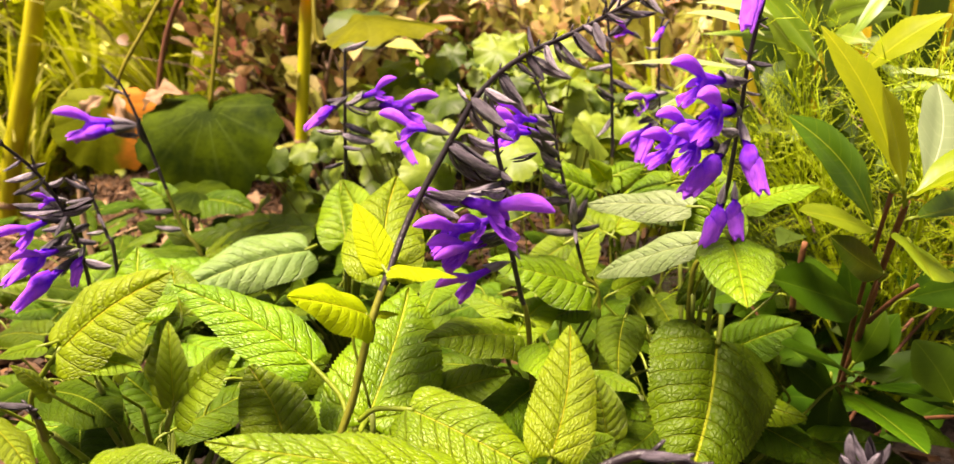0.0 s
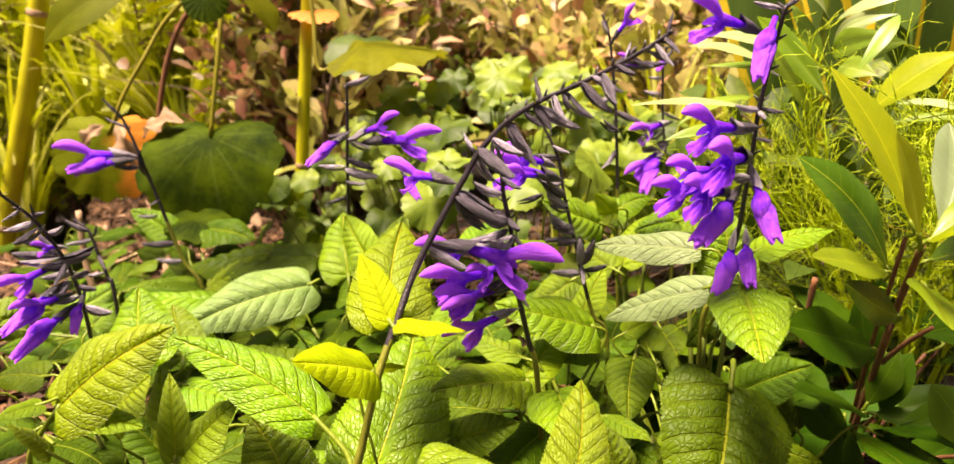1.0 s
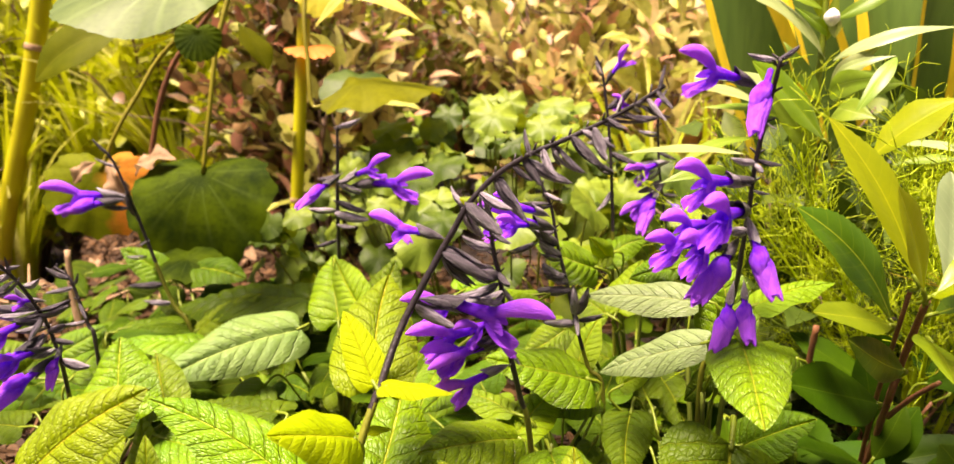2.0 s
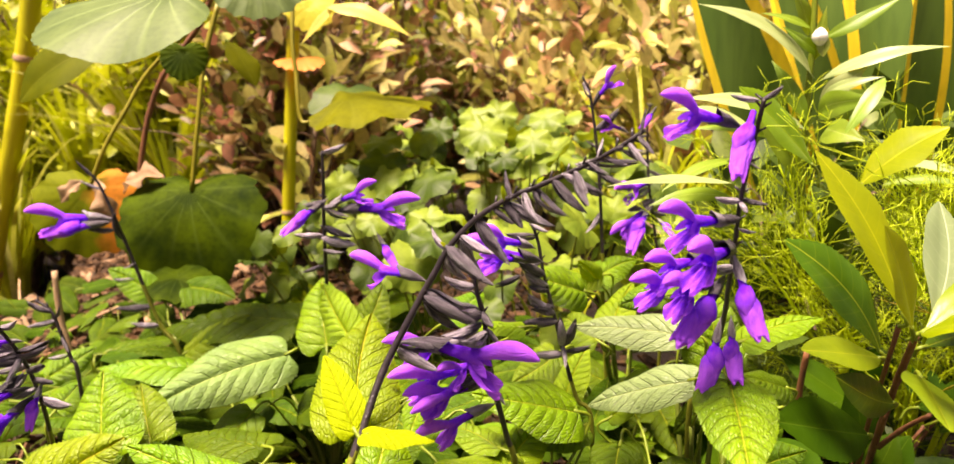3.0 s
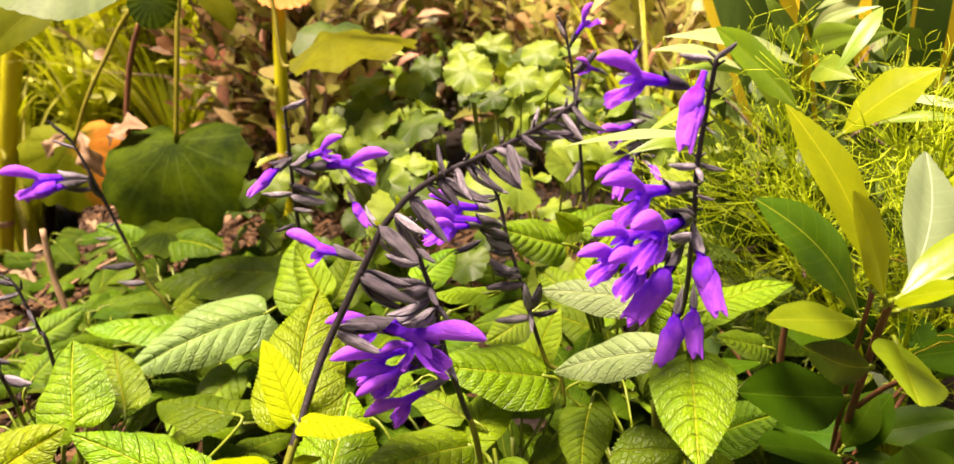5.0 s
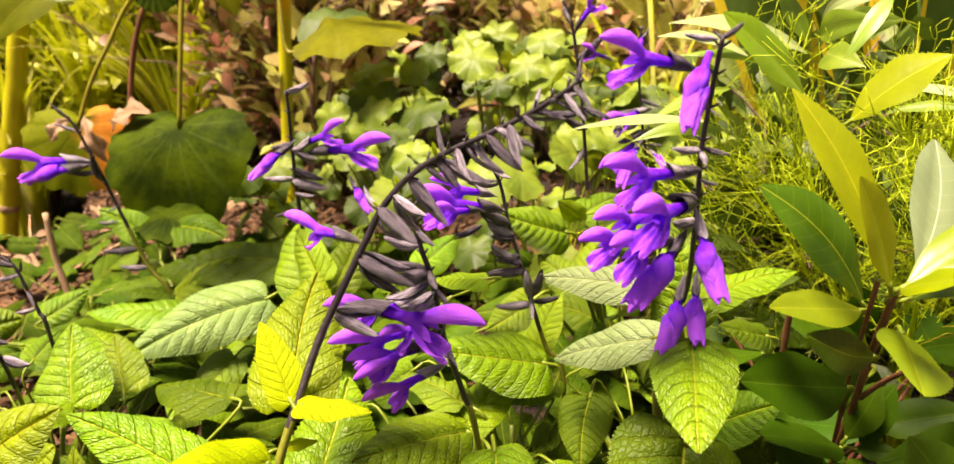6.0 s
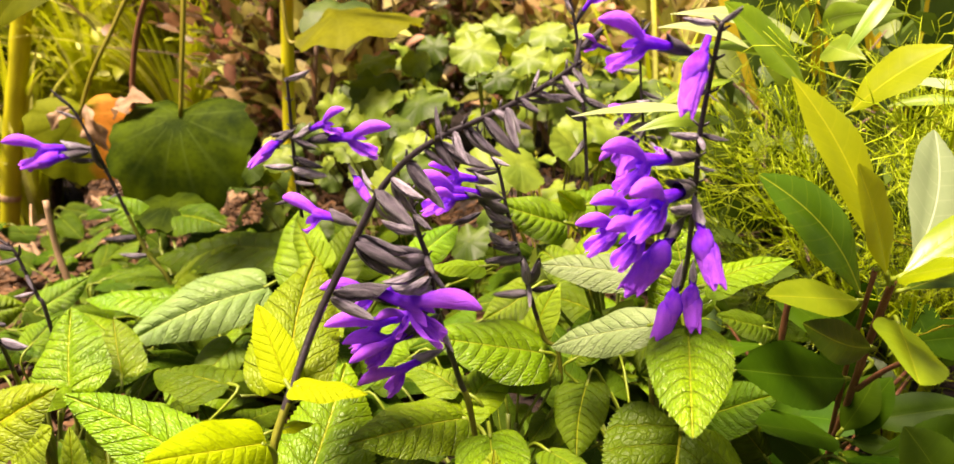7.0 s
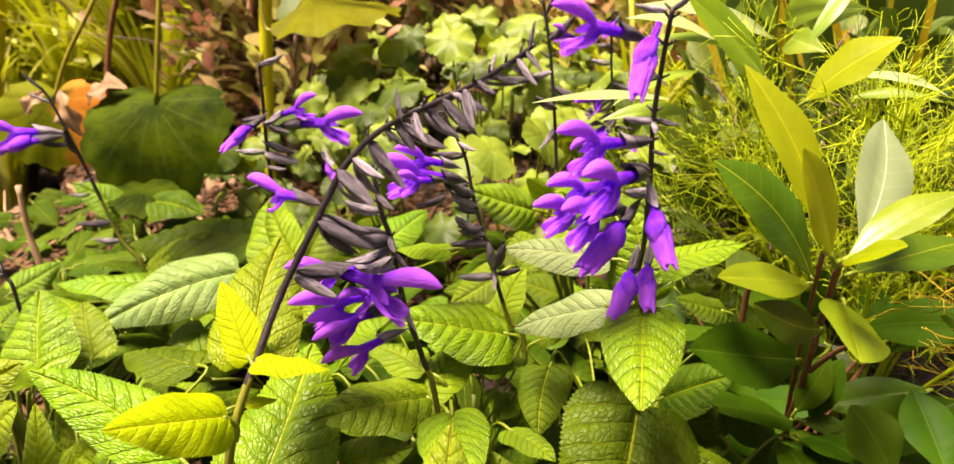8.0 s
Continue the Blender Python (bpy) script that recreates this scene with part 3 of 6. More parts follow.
def bract(spike, base, tip, width):
    """A small yellow-green leaf at a node of the flower stem."""
    v, f, uv = blade(base, tip, width, 0, outline_laurel, 8, 2, 0.1, 0.4, 0.0, 0.0, 9.0, 1.2, 0.0, random.Random(3))
    part("bract", v, f, SAGE["yellow"], spike, uv, base, "tiny yellow-green bract")


def round_leaf(plant, at, normal, radius, tone, lobes=11, hang=0.0, ripple=0.03, cut=0.045, top=(0.02, 0.1, 1), curl=0.0, waves=0, ribs=0):
    """A round, notched, scalloped leaf, its stalk at the notch; hang lets the blade hang below the stalk's end."""
    rng = random.Random(hash((round(at[0] * 1000), round(at[2] * 1000), 3)))
    Z = Vector(normal).normalized()
    up = Vector(top)
    Yv = (up - Z * up.dot(Z)).normalized()
    Xv = Yv.cross(Z)
    o = Vector(at)
    waves, ribs = waves or lobes, ribs or lobes
    rings, sides = 6, 90
    verts, uvs, faces = [o], [(0.25, 0.0)], []
    spin = rng.uniform(0, 6.28)
    for i in range(1, rings + 1):
        s = i / rings
        for k in range(sides):
            th = 2 * math.pi * k / sides
            up_part = math.cos(th)
            edge = 1 + (cut * math.cos(lobes * th + spin) + 0.03 * math.sin(3 * th + spin) + 0.02 * math.cos(lobes * 2.3 * th)) * s
            edge *= 1 - 0.45 * math.exp(-((min(th, 2 * math.pi - th) / 0.22) ** 2)) * s * (1 if hang else 0.6)
            r = radius * s * edge
            y = r * up_part * (1 - hang * 0.6 * max(0, up_part)) - hang * radius * 0.55 * s * (1 - s * 0.35) * (0.4 + 0.6 * (1 - max(0, up_part)))
            z = 0.16 * radius * s * s + ripple * radius * s ** 3 * math.sin(waves * th + spin + 1) + 0.07 * radius * s * math.sin(2 * th + spin)
            z += curl * y * y / radius * (y < 0)
            verts.append(o + Xv * (r * math.sin(th)) + Yv * y - Z * (z - 0.05 * radius))
            uvs.append((ribs * k / sides + 0.5, s))
    for k in range(sides):
        faces.append((0, 1 + k, 1 + (k + 1) % sides))
    for i in range(rings - 1):
        for k in range(sides):
            a, b = 1 + i * sides + k, 1 + i * sides + (k + 1) % sides
            faces.append((a, a + sides, b + sides, b))
    faces = [q[::-1] for q in faces]
    return part("leaf", verts, faces, ROUND[tone], plant, uvs, at)


def stalk(plant, points, r):
    v, f = tube(points, r, r * 1.2, 8, 6)
    return part("petiole", v, f, petiole_olive, plant, at=points[0])


def cane(points, r):
    foot = (points[0][0], points[0][1], GROUND + bank(points[0][0], points[0][1]))
    ob = thing("garden_cane", foot, "thick smooth yellow-green plant cane rising from the bed", "plant stem", "canes in the bed")
    v, f = tube([foot] + points, r, r * 0.95, 14, 8, 0.05)
    part("cane", v, f, cane_skin, ob, at=foot)
    line = smooth_line([Vector(foot)] + [Vector(p) for p in points], 8)
    for k in range(13, len(line) - 2, 17):
        d = (line[k + 1] - line[k]).normalized() * r
        v, f = tube([line[k] - d * 0.3, line[k], line[k] + d * 0.3], r * 1.07, r * 1.05, 14, 2)
        part("node_ring", v, f, straw, ob, at=tuple(line[k]), label="pale ring at a node of the cane")
    return ob


def strap_blade(plant, base, tip, width):
    """A stiff channelled blade with yellow margins."""
    o, n, X, Y, Z = axes_of(base, tip, 0, Vector((0, -1, 0.2)).normalized())
    cols = [-1, -0.86, -0.72, -0.3, 0, 0.3, 0.72, 0.86, 1]
    verts, faces, rows = [], [], 20
    for i in range(rows + 1):
        u = i / rows
        w = width / 2 * (0.85 + 0.3 * math.sin(math.pi * min(1, u * 1.1))) * (1 - u ** 5)
        for a in cols:
            verts.append(o + X * (u * n) + Y * (a * w) + Z * (0.35 * a * a * w + 0.06 * n * math.sin(math.pi * u)))
    m = len(cols)
    for i in range(rows):
        for j in range(m - 1):
            faces.append((i * m + j, (i + 1) * m + j, (i + 1) * m + j + 1, i * m + j + 1))
    ob = part("blade", verts, faces, [blade_green, blade_yellow], plant, at=base)
    for k, poly in enumerate(ob.data.polygons):
        poly.material_index = 1 if k % (m - 1) in (0, 1, m - 3, m - 2) else 0


def leaflets(count, spot, size, rng, droop=0.3):
    """Many small folded leaves; spot(rng) gives a place and an outward way."""
    verts, faces = [], []
    for _ in range(count):
        p, d = spot(rng)
        d = (d + Vector((rng.gauss(0, 0.5), rng.gauss(0, 0.5), rng.gauss(0, 0.4) - droop * 0.3))).normalized()
        n = size * rng.uniform(0.55, 1.25)
        s = d.cross(Vector((rng.gauss(0, 0.4), rng.gauss(0, 0.4), 1))).normalized()
        z = s.cross(d)
        k = len(verts)
        w = n * rng.uniform(0.24, 0.36)
        verts += [p, p + d * (n * 0.3) + s * w * 0.85 + z * w * 0.3, p + d * (n * 0.65) + s * w * 0.8 + z * w * 0.25, p + d * n - z * n * 0.12,
                  p + d * (n * 0.65) - s * w * 0.8 + z * w * 0.25, p + d * (n * 0.3) - s * w * 0.85 + z * w * 0.3, p + d * (n * 0.5) - z * n * 0.02]
        faces += [(k, k + 1, k + 6), (k + 1, k + 2, k + 6), (k + 2, k + 3, k + 6), (k + 3, k + 4, k + 6), (k + 4, k + 5, k + 6), (k + 5, k, k + 6)]
    return verts, faces


def ease(x):
    x = max(0.0, min(1.0, x))
    return x * x * (3 - 2 * x)


def bank(x, y):
    """The bed falls away behind the big-leaved plant."""
    return -0.24 * ease((-0.60 - x / max(y, 0.4)) / 0.05) * ease((y - 1.7) / 0.6)


def shrub(name, foot, radius, height, count, size, material, label, seed, group="shrubs behind the bed", twigs=14):
    """A loose bush: branching stems and a crown of small leaves in uneven tufts."""
    rng = random.Random(seed)
    low = bank(foot[0], foot[1])
    foot, height = (foot[0], foot[1], foot[2] + low), height - low
    ob = thing(name, foot, label, "shrub", group)
    o = Vector(foot)
    ends, pieces = [], []
    for _ in range(twigs):
        th = rng.uniform(0, 6.28)
        r = radius * math.sqrt(rng.random())
        top = o + Vector((r * math.cos(th), r * math.sin(th), height * rng.uniform(0.45, 1.0)))
        mid = o.lerp(top, 0.5) + Vector((rng.gauss(0, 0.04), rng.gauss(0, 0.04), 0.05))
        line = smooth_line([o + (top - o) * 0.02, mid, top], 5)
        pieces.append(tube(line, 0.010, 0.003, 5, 1))
        for k in range(3, len(line)):
            ends.append(line[k])
            for _ in range(2):
                q = line[k] + Vector((rng.gauss(0, 0.09), rng.gauss(0, 0.09), rng.gauss(0.02, 0.06)))
                pieces.append(tube([line[k], line[k].lerp(q, 0.5) + Vector((0, 0, 0.01)), q], 0.003, 0.0015, 4, 1))
                ends.append(q)
    v, f = join(pieces)
    tagged(part("branch_work", v, f, bark_brown, ob, at=foot), kind="stuff")

    def spot(g):
        e = g.choice(ends)
        p = e + Vector((g.gauss(0, 0.045), g.gauss(0, 0.045), g.gauss(0, 0.045)))
        return p, (p - o).normalized() + (p - e) * 8
    v, f = leaflets(count, spot, size, rng)
    tagged(part("foliage", v, f, material, ob, at=foot), kind="stuff")
    return ob


def grass_clump(name, foot, count, length, width, material, label, seed, lean=(0, 0)):
    """A tuft of arching narrow blades."""
    rng = random.Random(seed)
    verts, faces = [], []
    o = Vector(foot) + Vector((0, 0, bank(foot[0], foot[1])))
    for _ in range(count):
        th = rng.uniform(0, 6.28)
        out = Vector((math.cos(th) + lean[0], math.sin(th) + lean[1], 0))
        n = length * rng.uniform(0.5, 1.1)
        arch = rng.uniform(0.2, 0.75)
        s = Vector((-out.y, out.x, 0)).normalized()
        k = len(verts)
        b = o + out * rng.uniform(0, 0.06)
        w = width * rng.uniform(0.6, 1.2)
        for i in range(9):
            u = i / 8
            c = b + out * (n * arch * u * u * 0.9) + Vector((0, 0, n * (u - 0.55 * arch * u ** 3)))
            ww = w * (1 - u ** 3) * 0.5 + 0.0003
            verts += [c - s * ww, c + Vector((0, 0, -ww * 0.35)), c + s * ww]
        for i in range(8):
            a = k + i * 3
            faces += [(a, a + 3, a + 4, a + 1), (a + 1, a + 4, a + 5, a + 2)]
    ob = new(name, mesh_of(name, [tuple(p - o) for p in verts], faces, material))
    ob.location = o
    return tagged(ob, label, "grass", "grassy tufts", "stuff")


def fennel(name, foot, tips, material, label, seed, dense=1.0, fine=0.00045):
    """Feathery fronds: each axis branches twice into hair-thin threads."""
    rng = random.Random(seed)
    ob = thing(name, foot, label, "plant", "feathery herbs")
    o = Vector(foot)
    axes, threads = [], []

    def thread(a, d, n, r, depth):
        side = Vector((rng.gauss(0, 0.08), rng.gauss(0, 0.08), rng.gauss(0.03, 0.08))) * n
        b = a + d * n * 0.5 + side
        c = a + d * n - side * 0.3
        threads.append(tube([a, b, c], r, r * 0.6, 3, 1))
        if depth:
            for i in range(int(3 * dense) + 2):
                q = a.lerp(b, rng.random()) if i % 2 else b.lerp(c, rng.random())
                e = (d + Vector((rng.gauss(0, 0.55), rng.gauss(0, 0.45), rng.gauss(0.05, 0.5)))).normalized()
                thread(q, e, n * rng.uniform(0.4, 0.65), r * 0.8, depth - 1)
    for tip in tips:
        tip = Vector(tip)
        mid = o.lerp(tip, 0.5) + Vector((0, 0, 0.04))
        line = smooth_line([o, mid, tip], 10)
        axes.append(tube(line, 0.0028, 0.001, 6, 1))
        for i in range(6, len(line)):
            d = (line[min(i + 1, len(line) - 1)] - line[i - 1]).normalized()
            for _ in range(2):
                e = (d * 0.7 + Vector((rng.gauss(0, 0.6), rng.gauss(0, 0.45), rng.gauss(0.15, 0.45)))).normalized()
                thread(line[i], e, rng.uniform(0.04, 0.095), fine * 1.3, 2)
    v, f = join(axes)
    part("stem", v, f, material, ob, at=foot)
    v, f = join(threads)
    tagged(part("fronds", v, f, material, ob, at=foot), kind="stuff")
    return ob


# ---- ground ----
def spaced(limit, near, step):
    """Fine near the middle, coarse to the horizon."""
    a = [0.0]
    while a[-1] < limit:
        a.append(a[-1] + (step if a[-1] < near else (a[-1] - near) * 0.35 + step))
    return [-x for x in a[:0:-1]] + a


xs = spaced(400, 2.4, 0.05)
gv = [(x, y + 1.2, GROUND + (0.018 * noise.noise((x * 5, y * 5, 0)) + 0.03 * noise.noise((x * 1.3, y * 1.3, 4))) * (1 if abs(x) + abs(y) < 30 else 0) + bank(x, y + 1.2)) for y in xs for x in xs]
gm = len(xs)
gf = [(i * gm + j, i * gm + j + 1, (i + 1) * gm + j + 1, (i + 1) * gm + j) for i in range(gm - 1) for j in range(gm - 1)]
ground = new("ground", mesh_of("ground", gv, gf, soil))
tagged(ground, "dark brown garden soil under the plants", "ground", kind="structure")


def ground_z(x, y):
    low = bank(x, y)
    y -= 1.2
    return low + GROUND + 0.018 * noise.noise((x * 5, y * 5, 0)) + 0.03 * noise.noise((x * 1.3, y * 1.3, 4))


def chips(count, seed, x0, y0, sx0, sy0):
    rng = random.Random(seed)
    verts, faces = [], []
    for _ in range(count):
        x, y = rng.gauss(x0, sx0), rng.gauss(y0, sy0)
        c = Vector((x, y, ground_z(x, y) + rng.uniform(0.0, 0.02)))
        m = Euler((rng.gauss(0, 0.35), rng.gauss(0, 0.35), rng.uniform(0, 3.14))).to_matrix()
        a, b, h = rng.uniform(0.008, 0.035), rng.uniform(0.003, 0.009), rng.uniform(0.0015, 0.004)
        k = len(verts)
        for sx in (-1, 1):
            for sy in (-1, 1):
                for sz in (-1, 1):
                    verts.append(c + m @ Vector((sx * a * rng.uniform(0.7, 1), sy * b * rng.uniform(0.5, 1), sz * h)))
        faces += [tuple(k + i for i in q) for q in ((0, 1, 3, 2), (4, 6, 7, 5), (0, 4, 5, 1), (2, 3, 7, 6), (0, 2, 6, 4), (1, 5, 7, 3))]
    return verts, faces


v, f = join([chips(8500, 5, -0.65, 1.3, 0.5, 0.45), chips(8000, 6, -1.35, 2.1, 0.4, 0.5)])
tagged(new("bark_mulch", mesh_of("bark_mulch", v, f, mulch_mat, smooth=False)), "reddish brown bark mulch chips strewn over the soil", "mulch", kind="stuff")


def chip_mesh(seed):
    """One split flake of bark: a bevelled, tapered sliver."""
    rng = random.Random(seed)
    a, b, h = rng.uniform(0.014, 0.034), rng.uniform(0.005, 0.009), rng.uniform(0.002, 0.004)
    ring = [(-a, -b * 0.6), (-a * 0.7, -b), (a * 0.6, -b * 0.9), (a, -b * 0.2), (a * 0.8, b * 0.7), (-a * 0.2, b), (-a * 0.9, b * 0.5)]
    low = [(x, y, -h) for x, y in ring]
    high = [(x * 0.9, y * 0.8, h * rng.uniform(0.6, 1.3)) for x, y in ring]
    n = len(ring)
    faces = [tuple(range(n))[::-1], tuple(range(n, 2 * n))] + [(i, (i + 1) % n, n + (i + 1) % n, n + i) for i in range(n)]
    return mesh_of("bark_chip", low + high, faces, mulch_mat, smooth=False)


chip_kinds = [chip_mesh(700 + k) for k in range(9)]
rng = random.Random(71)
for k in range(300):
    x, y = rng.uniform(-1.25, -0.55), rng.uniform(1.35, 2.1)
    chip = new("bark_chip", rng.choice(chip_kinds))
    chip.parent = ground
    chip.matrix_basis = pose(x, y, ground_z(x, y) + rng.uniform(0.014, 0.026), rng.gauss(0, 14), rng.gauss(0, 14), rng.uniform(0, 360))

# ---- sage plants ----
def sage_plant(x, y, label):
    return thing("sage_plant", (x, y, GROUND), label, "flowering plant", "sage plants")


sage_arch = sage_plant(-0.055, 0.44, "sage with arching black flower stem and lime leaves")
sage_mid = sage_plant(0.07, 0.58, "sage with dense violet flower cluster among green leaves")
sage_right = sage_plant(0.19, 0.60, "sage with hanging violet flowers above large quilted leaves")
sage_front = sage_plant(-0.25, 0.52, "low sage with lime-green wrinkled leaves, no open flowers")
sage_left = sage_plant(-0.40, 0.68, "sage with black calyxes and a few violet flowers")
sage_far = sage_plant(-0.40, 1.00, "sage with one open violet flower on a bare stem")
sage_back = sage_plant(-0.18, 0.86, "slender sage with small violet flowers, behind the arching stem")
sage_tall = sage_plant(0.18, 0.90, "tall sage with two thin flower spikes")
sage_leaf(sage_arch, (-0.090, 0.440, 0.358), (-0.190, 0.460, 0.406), 0.046, -8, "mid", joint=(-0.064, 0.420, 0.328))
sage_leaf(sage_arch, (-0.046, 0.418, 0.400), (-0.072, 0.352, 0.434), 0.038, 32, "yellow", 0.05, 0.1, joint=(-0.047, 0.424, 0.380))
sage_leaf(sage_arch, (-0.050, 0.450, 0.388), (-0.035, 0.460, 0.385), 0.011, 20, "yellow")
sage_leaf(sage_arch, (-0.042, 0.447, 0.417), (-0.045, 0.530, 0.467), 0.055, -6, "young", 0.04, 0.3, joint=(-0.033, 0.437, 0.417))
sage_leaf(sage_arch, (-0.040, 0.442, 0.421), (-0.063, 0.470, 0.459), 0.024, 3, "yellow", 0.05, 0.25, joint=(-0.033, 0.437, 0.417))
sage_leaf(sage_arch, (-0.035, 0.438, 0.423), (0.007, 0.437, 0.418), 0.022, 25, "yellow", 0.05, 0.2, joint=(-0.033, 0.437, 0.417))
sage_leaf(sage_arch, (-0.062, 0.455, 0.307), (-0.047, 0.570, 0.368), 0.084, -4, "mid", joint=(-0.060, 0.420, 0.322))
sage_leaf(sage_arch, (0.010, 0.350, 0.333), (-0.116, 0.335, 0.361), 0.048, -9, "mid")
sage_leaf(sage_arch, (-0.023, 0.410, 0.343), (0.059, 0.370, 0.323), 0.051, 2, "mid", joint=(-0.057, 0.420, 0.328))
sage_leaf(sage_arch, (-0.092, 0.500, 0.285), (-0.155, 0.520, 0.292), 0.039, -28, "mid")
sage_leaf(sage_front, (-0.254, 0.425, 0.372), (-0.181, 0.445, 0.419), 0.059, -9, "young", joint=(-0.281, 0.430, 0.320))
sage_leaf(sage_front, (-0.258, 0.420, 0.378), (-0.274, 0.400, 0.378), 0.015, 4, "young")
sage_leaf(sage_front, (-0.258, 0.420, 0.343), (-0.275, 0.410, 0.369), 0.019, -40, "young")
sage_leaf(sage_front, (-0.256, 0.430, 0.364), (-0.195, 0.420, 0.362), 0.028, 15, "young")
sage_leaf(sage_front, (-0.247, 0.470, 0.346), (-0.221, 0.480, 0.370), 0.048, 7, "young")
sage_leaf(sage_front, (-0.303, 0.480, 0.318), (-0.228, 0.440, 0.311), 0.049, 12, "low")
sage_leaf(sage_front, (-0.300, 0.500, 0.282), (-0.273, 0.450, 0.256), 0.066, 0, "low")
sage_leaf(sage_front, (-0.208, 0.370, 0.319), (-0.141, 0.355, 0.337), 0.041, 3, "mid")
sage_leaf(sage_front, (-0.253, 0.360, 0.358), (-0.216, 0.340, 0.338), 0.027, 44, "young")
sage_leaf(sage_front, (-0.284, 0.600, 0.238), (-0.309, 0.650, 0.306), 0.051, 24, "young")
sage_leaf(sage_front, (-0.267, 0.580, 0.248), (-0.204, 0.600, 0.302), 0.049, 4, "mid")
sage_leaf(sage_front, (-0.193, 0.450, 0.321), (-0.150, 0.460, 0.361), 0.051, 12, "young", joint=(-0.201, 0.450, 0.302))
sage_leaf(sage_front, (-0.272, 0.600, 0.222), (-0.337, 0.620, 0.268), 0.055, -16, "old")
sage_leaf(sage_front, (-0.272, 0.620, 0.299), (-0.193, 0.600, 0.285), 0.048, 20, "mid")
sage_leaf(sage_front, (-0.119, 0.455, 0.290), (-0.151, 0.480, 0.338), 0.054, -12, "mid")
sage_leaf(sage_front, (-0.198, 0.600, 0.260), (-0.137, 0.620, 0.276), 0.045, -24, "old")
sage_leaf(sage_front, (-0.160, 0.620, 0.251), (-0.210, 0.640, 0.291), 0.040, -4, "old")
sage_leaf(sage_front, (-0.194, 0.450, 0.321), (-0.204, 0.475, 0.374), 0.023, -4, "young", joint=(-0.202, 0.450, 0.303))
sage_leaf(sage_front, (-0.166, 0.620, 0.323), (-0.258, 0.660, 0.315), 0.059, -28, "old")
sage_leaf(sage_left, (-0.301, 0.600, 0.328), (-0.326, 0.660, 0.380), 0.067, 4, "mid")
sage_leaf(sage_left, (-0.285, 0.650, 0.313), (-0.316, 0.700, 0.350), 0.047, 8, "mid")
sage_leaf(sage_left, (-0.288, 0.550, 0.341), (-0.299, 0.600, 0.335), 0.030, -12, "young")
sage_leaf(sage_left, (-0.392, 0.680, 0.333), (-0.388, 0.720, 0.346), 0.029, -32, "mid")
sage_leaf(sage_left, (-0.398, 0.720, 0.320), (-0.437, 0.720, 0.331), 0.029, 20, "mid")
sage_leaf(sage_left, (-0.325, 0.720, 0.314), (-0.404, 0.780, 0.323), 0.058, -40, "mid")
sage_leaf(sage_far, (-0.209, 0.820, 0.334), (-0.334, 0.730, 0.308), 0.072, 18, "pale")
sage_leaf(sage_far, (-0.410, 0.980, 0.281), (-0.323, 1.000, 0.327), 0.058, 4, "young")
sage_leaf(sage_far, (-0.366, 0.900, 0.290), (-0.473, 0.880, 0.299), 0.063, -20, "mid")
sage_leaf(sage_far, (-0.251, 1.000, 0.320), (-0.472, 1.050, 0.294), 0.132, -20, "old")
sage_leaf(sage_far, (-0.594, 0.950, 0.260), (-0.550, 1.000, 0.285), 0.043, -36, "mid")
sage_leaf(sage_far, (-0.290, 0.900, 0.242), (-0.201, 0.850, 0.232), 0.059, 28, "old")
sage_leaf(sage_far, (-0.708, 0.950, 0.246), (-0.659, 1.000, 0.244), 0.063, -40, "mid")
sage_leaf(sage_far, (-0.519, 1.120, 0.326), (-0.589, 1.120, 0.372), 0.052, 12, "mid")
sage_leaf(sage_far, (-0.504, 1.150, 0.333), (-0.382, 1.100, 0.324), 0.077, 4, "old")
sage_leaf(sage_back, (-0.158, 0.800, 0.349), (-0.180, 0.880, 0.407), 0.064, 4, "mid")
sage_leaf(sage_back, (-0.009, 0.700, 0.408), (0.020, 0.750, 0.420), 0.034, -16, "mid")
sage_leaf(sage_back, (0.059, 0.600, 0.431), (0.017, 0.600, 0.432), 0.025, -16, "young")
sage_leaf(sage_back, (-0.131, 0.750, 0.345), (-0.090, 0.700, 0.327), 0.039, -8, "mid")
sage_leaf(sage_back, (-0.120, 0.750, 0.376), (-0.157, 0.800, 0.420), 0.044, 36, "young")
sage_leaf(sage_back, (-0.119, 0.780, 0.358), (-0.094, 0.820, 0.413), 0.045, -20, "mid")
sage_leaf(sage_back, (-0.021, 0.680, 0.352), (-0.042, 0.620, 0.328), 0.039, -8, "mid")
sage_leaf(sage_mid, (0.045, 0.545, 0.337), (-0.021, 0.475, 0.361), 0.053, 1, "mid", joint=(0.062, 0.530, 0.319))
sage_leaf(sage_mid, (0.041, 0.550, 0.336), (0.081, 0.600, 0.354), 0.039, 8, "young")
sage_leaf(sage_mid, (0.101, 0.600, 0.360), (0.019, 0.560, 0.394), 0.057, 4, "mid")
sage_leaf(sage_mid, (0.090, 0.630, 0.352), (0.115, 0.660, 0.394), 0.033, 16, "young")
sage_leaf(sage_mid, (0.065, 0.510, 0.345), (0.080, 0.430, 0.342), 0.049, 0, "mid")
sage_leaf(sage_mid, (-0.014, 0.500, 0.309), (0.038, 0.500, 0.324), 0.034, -12, "mid")
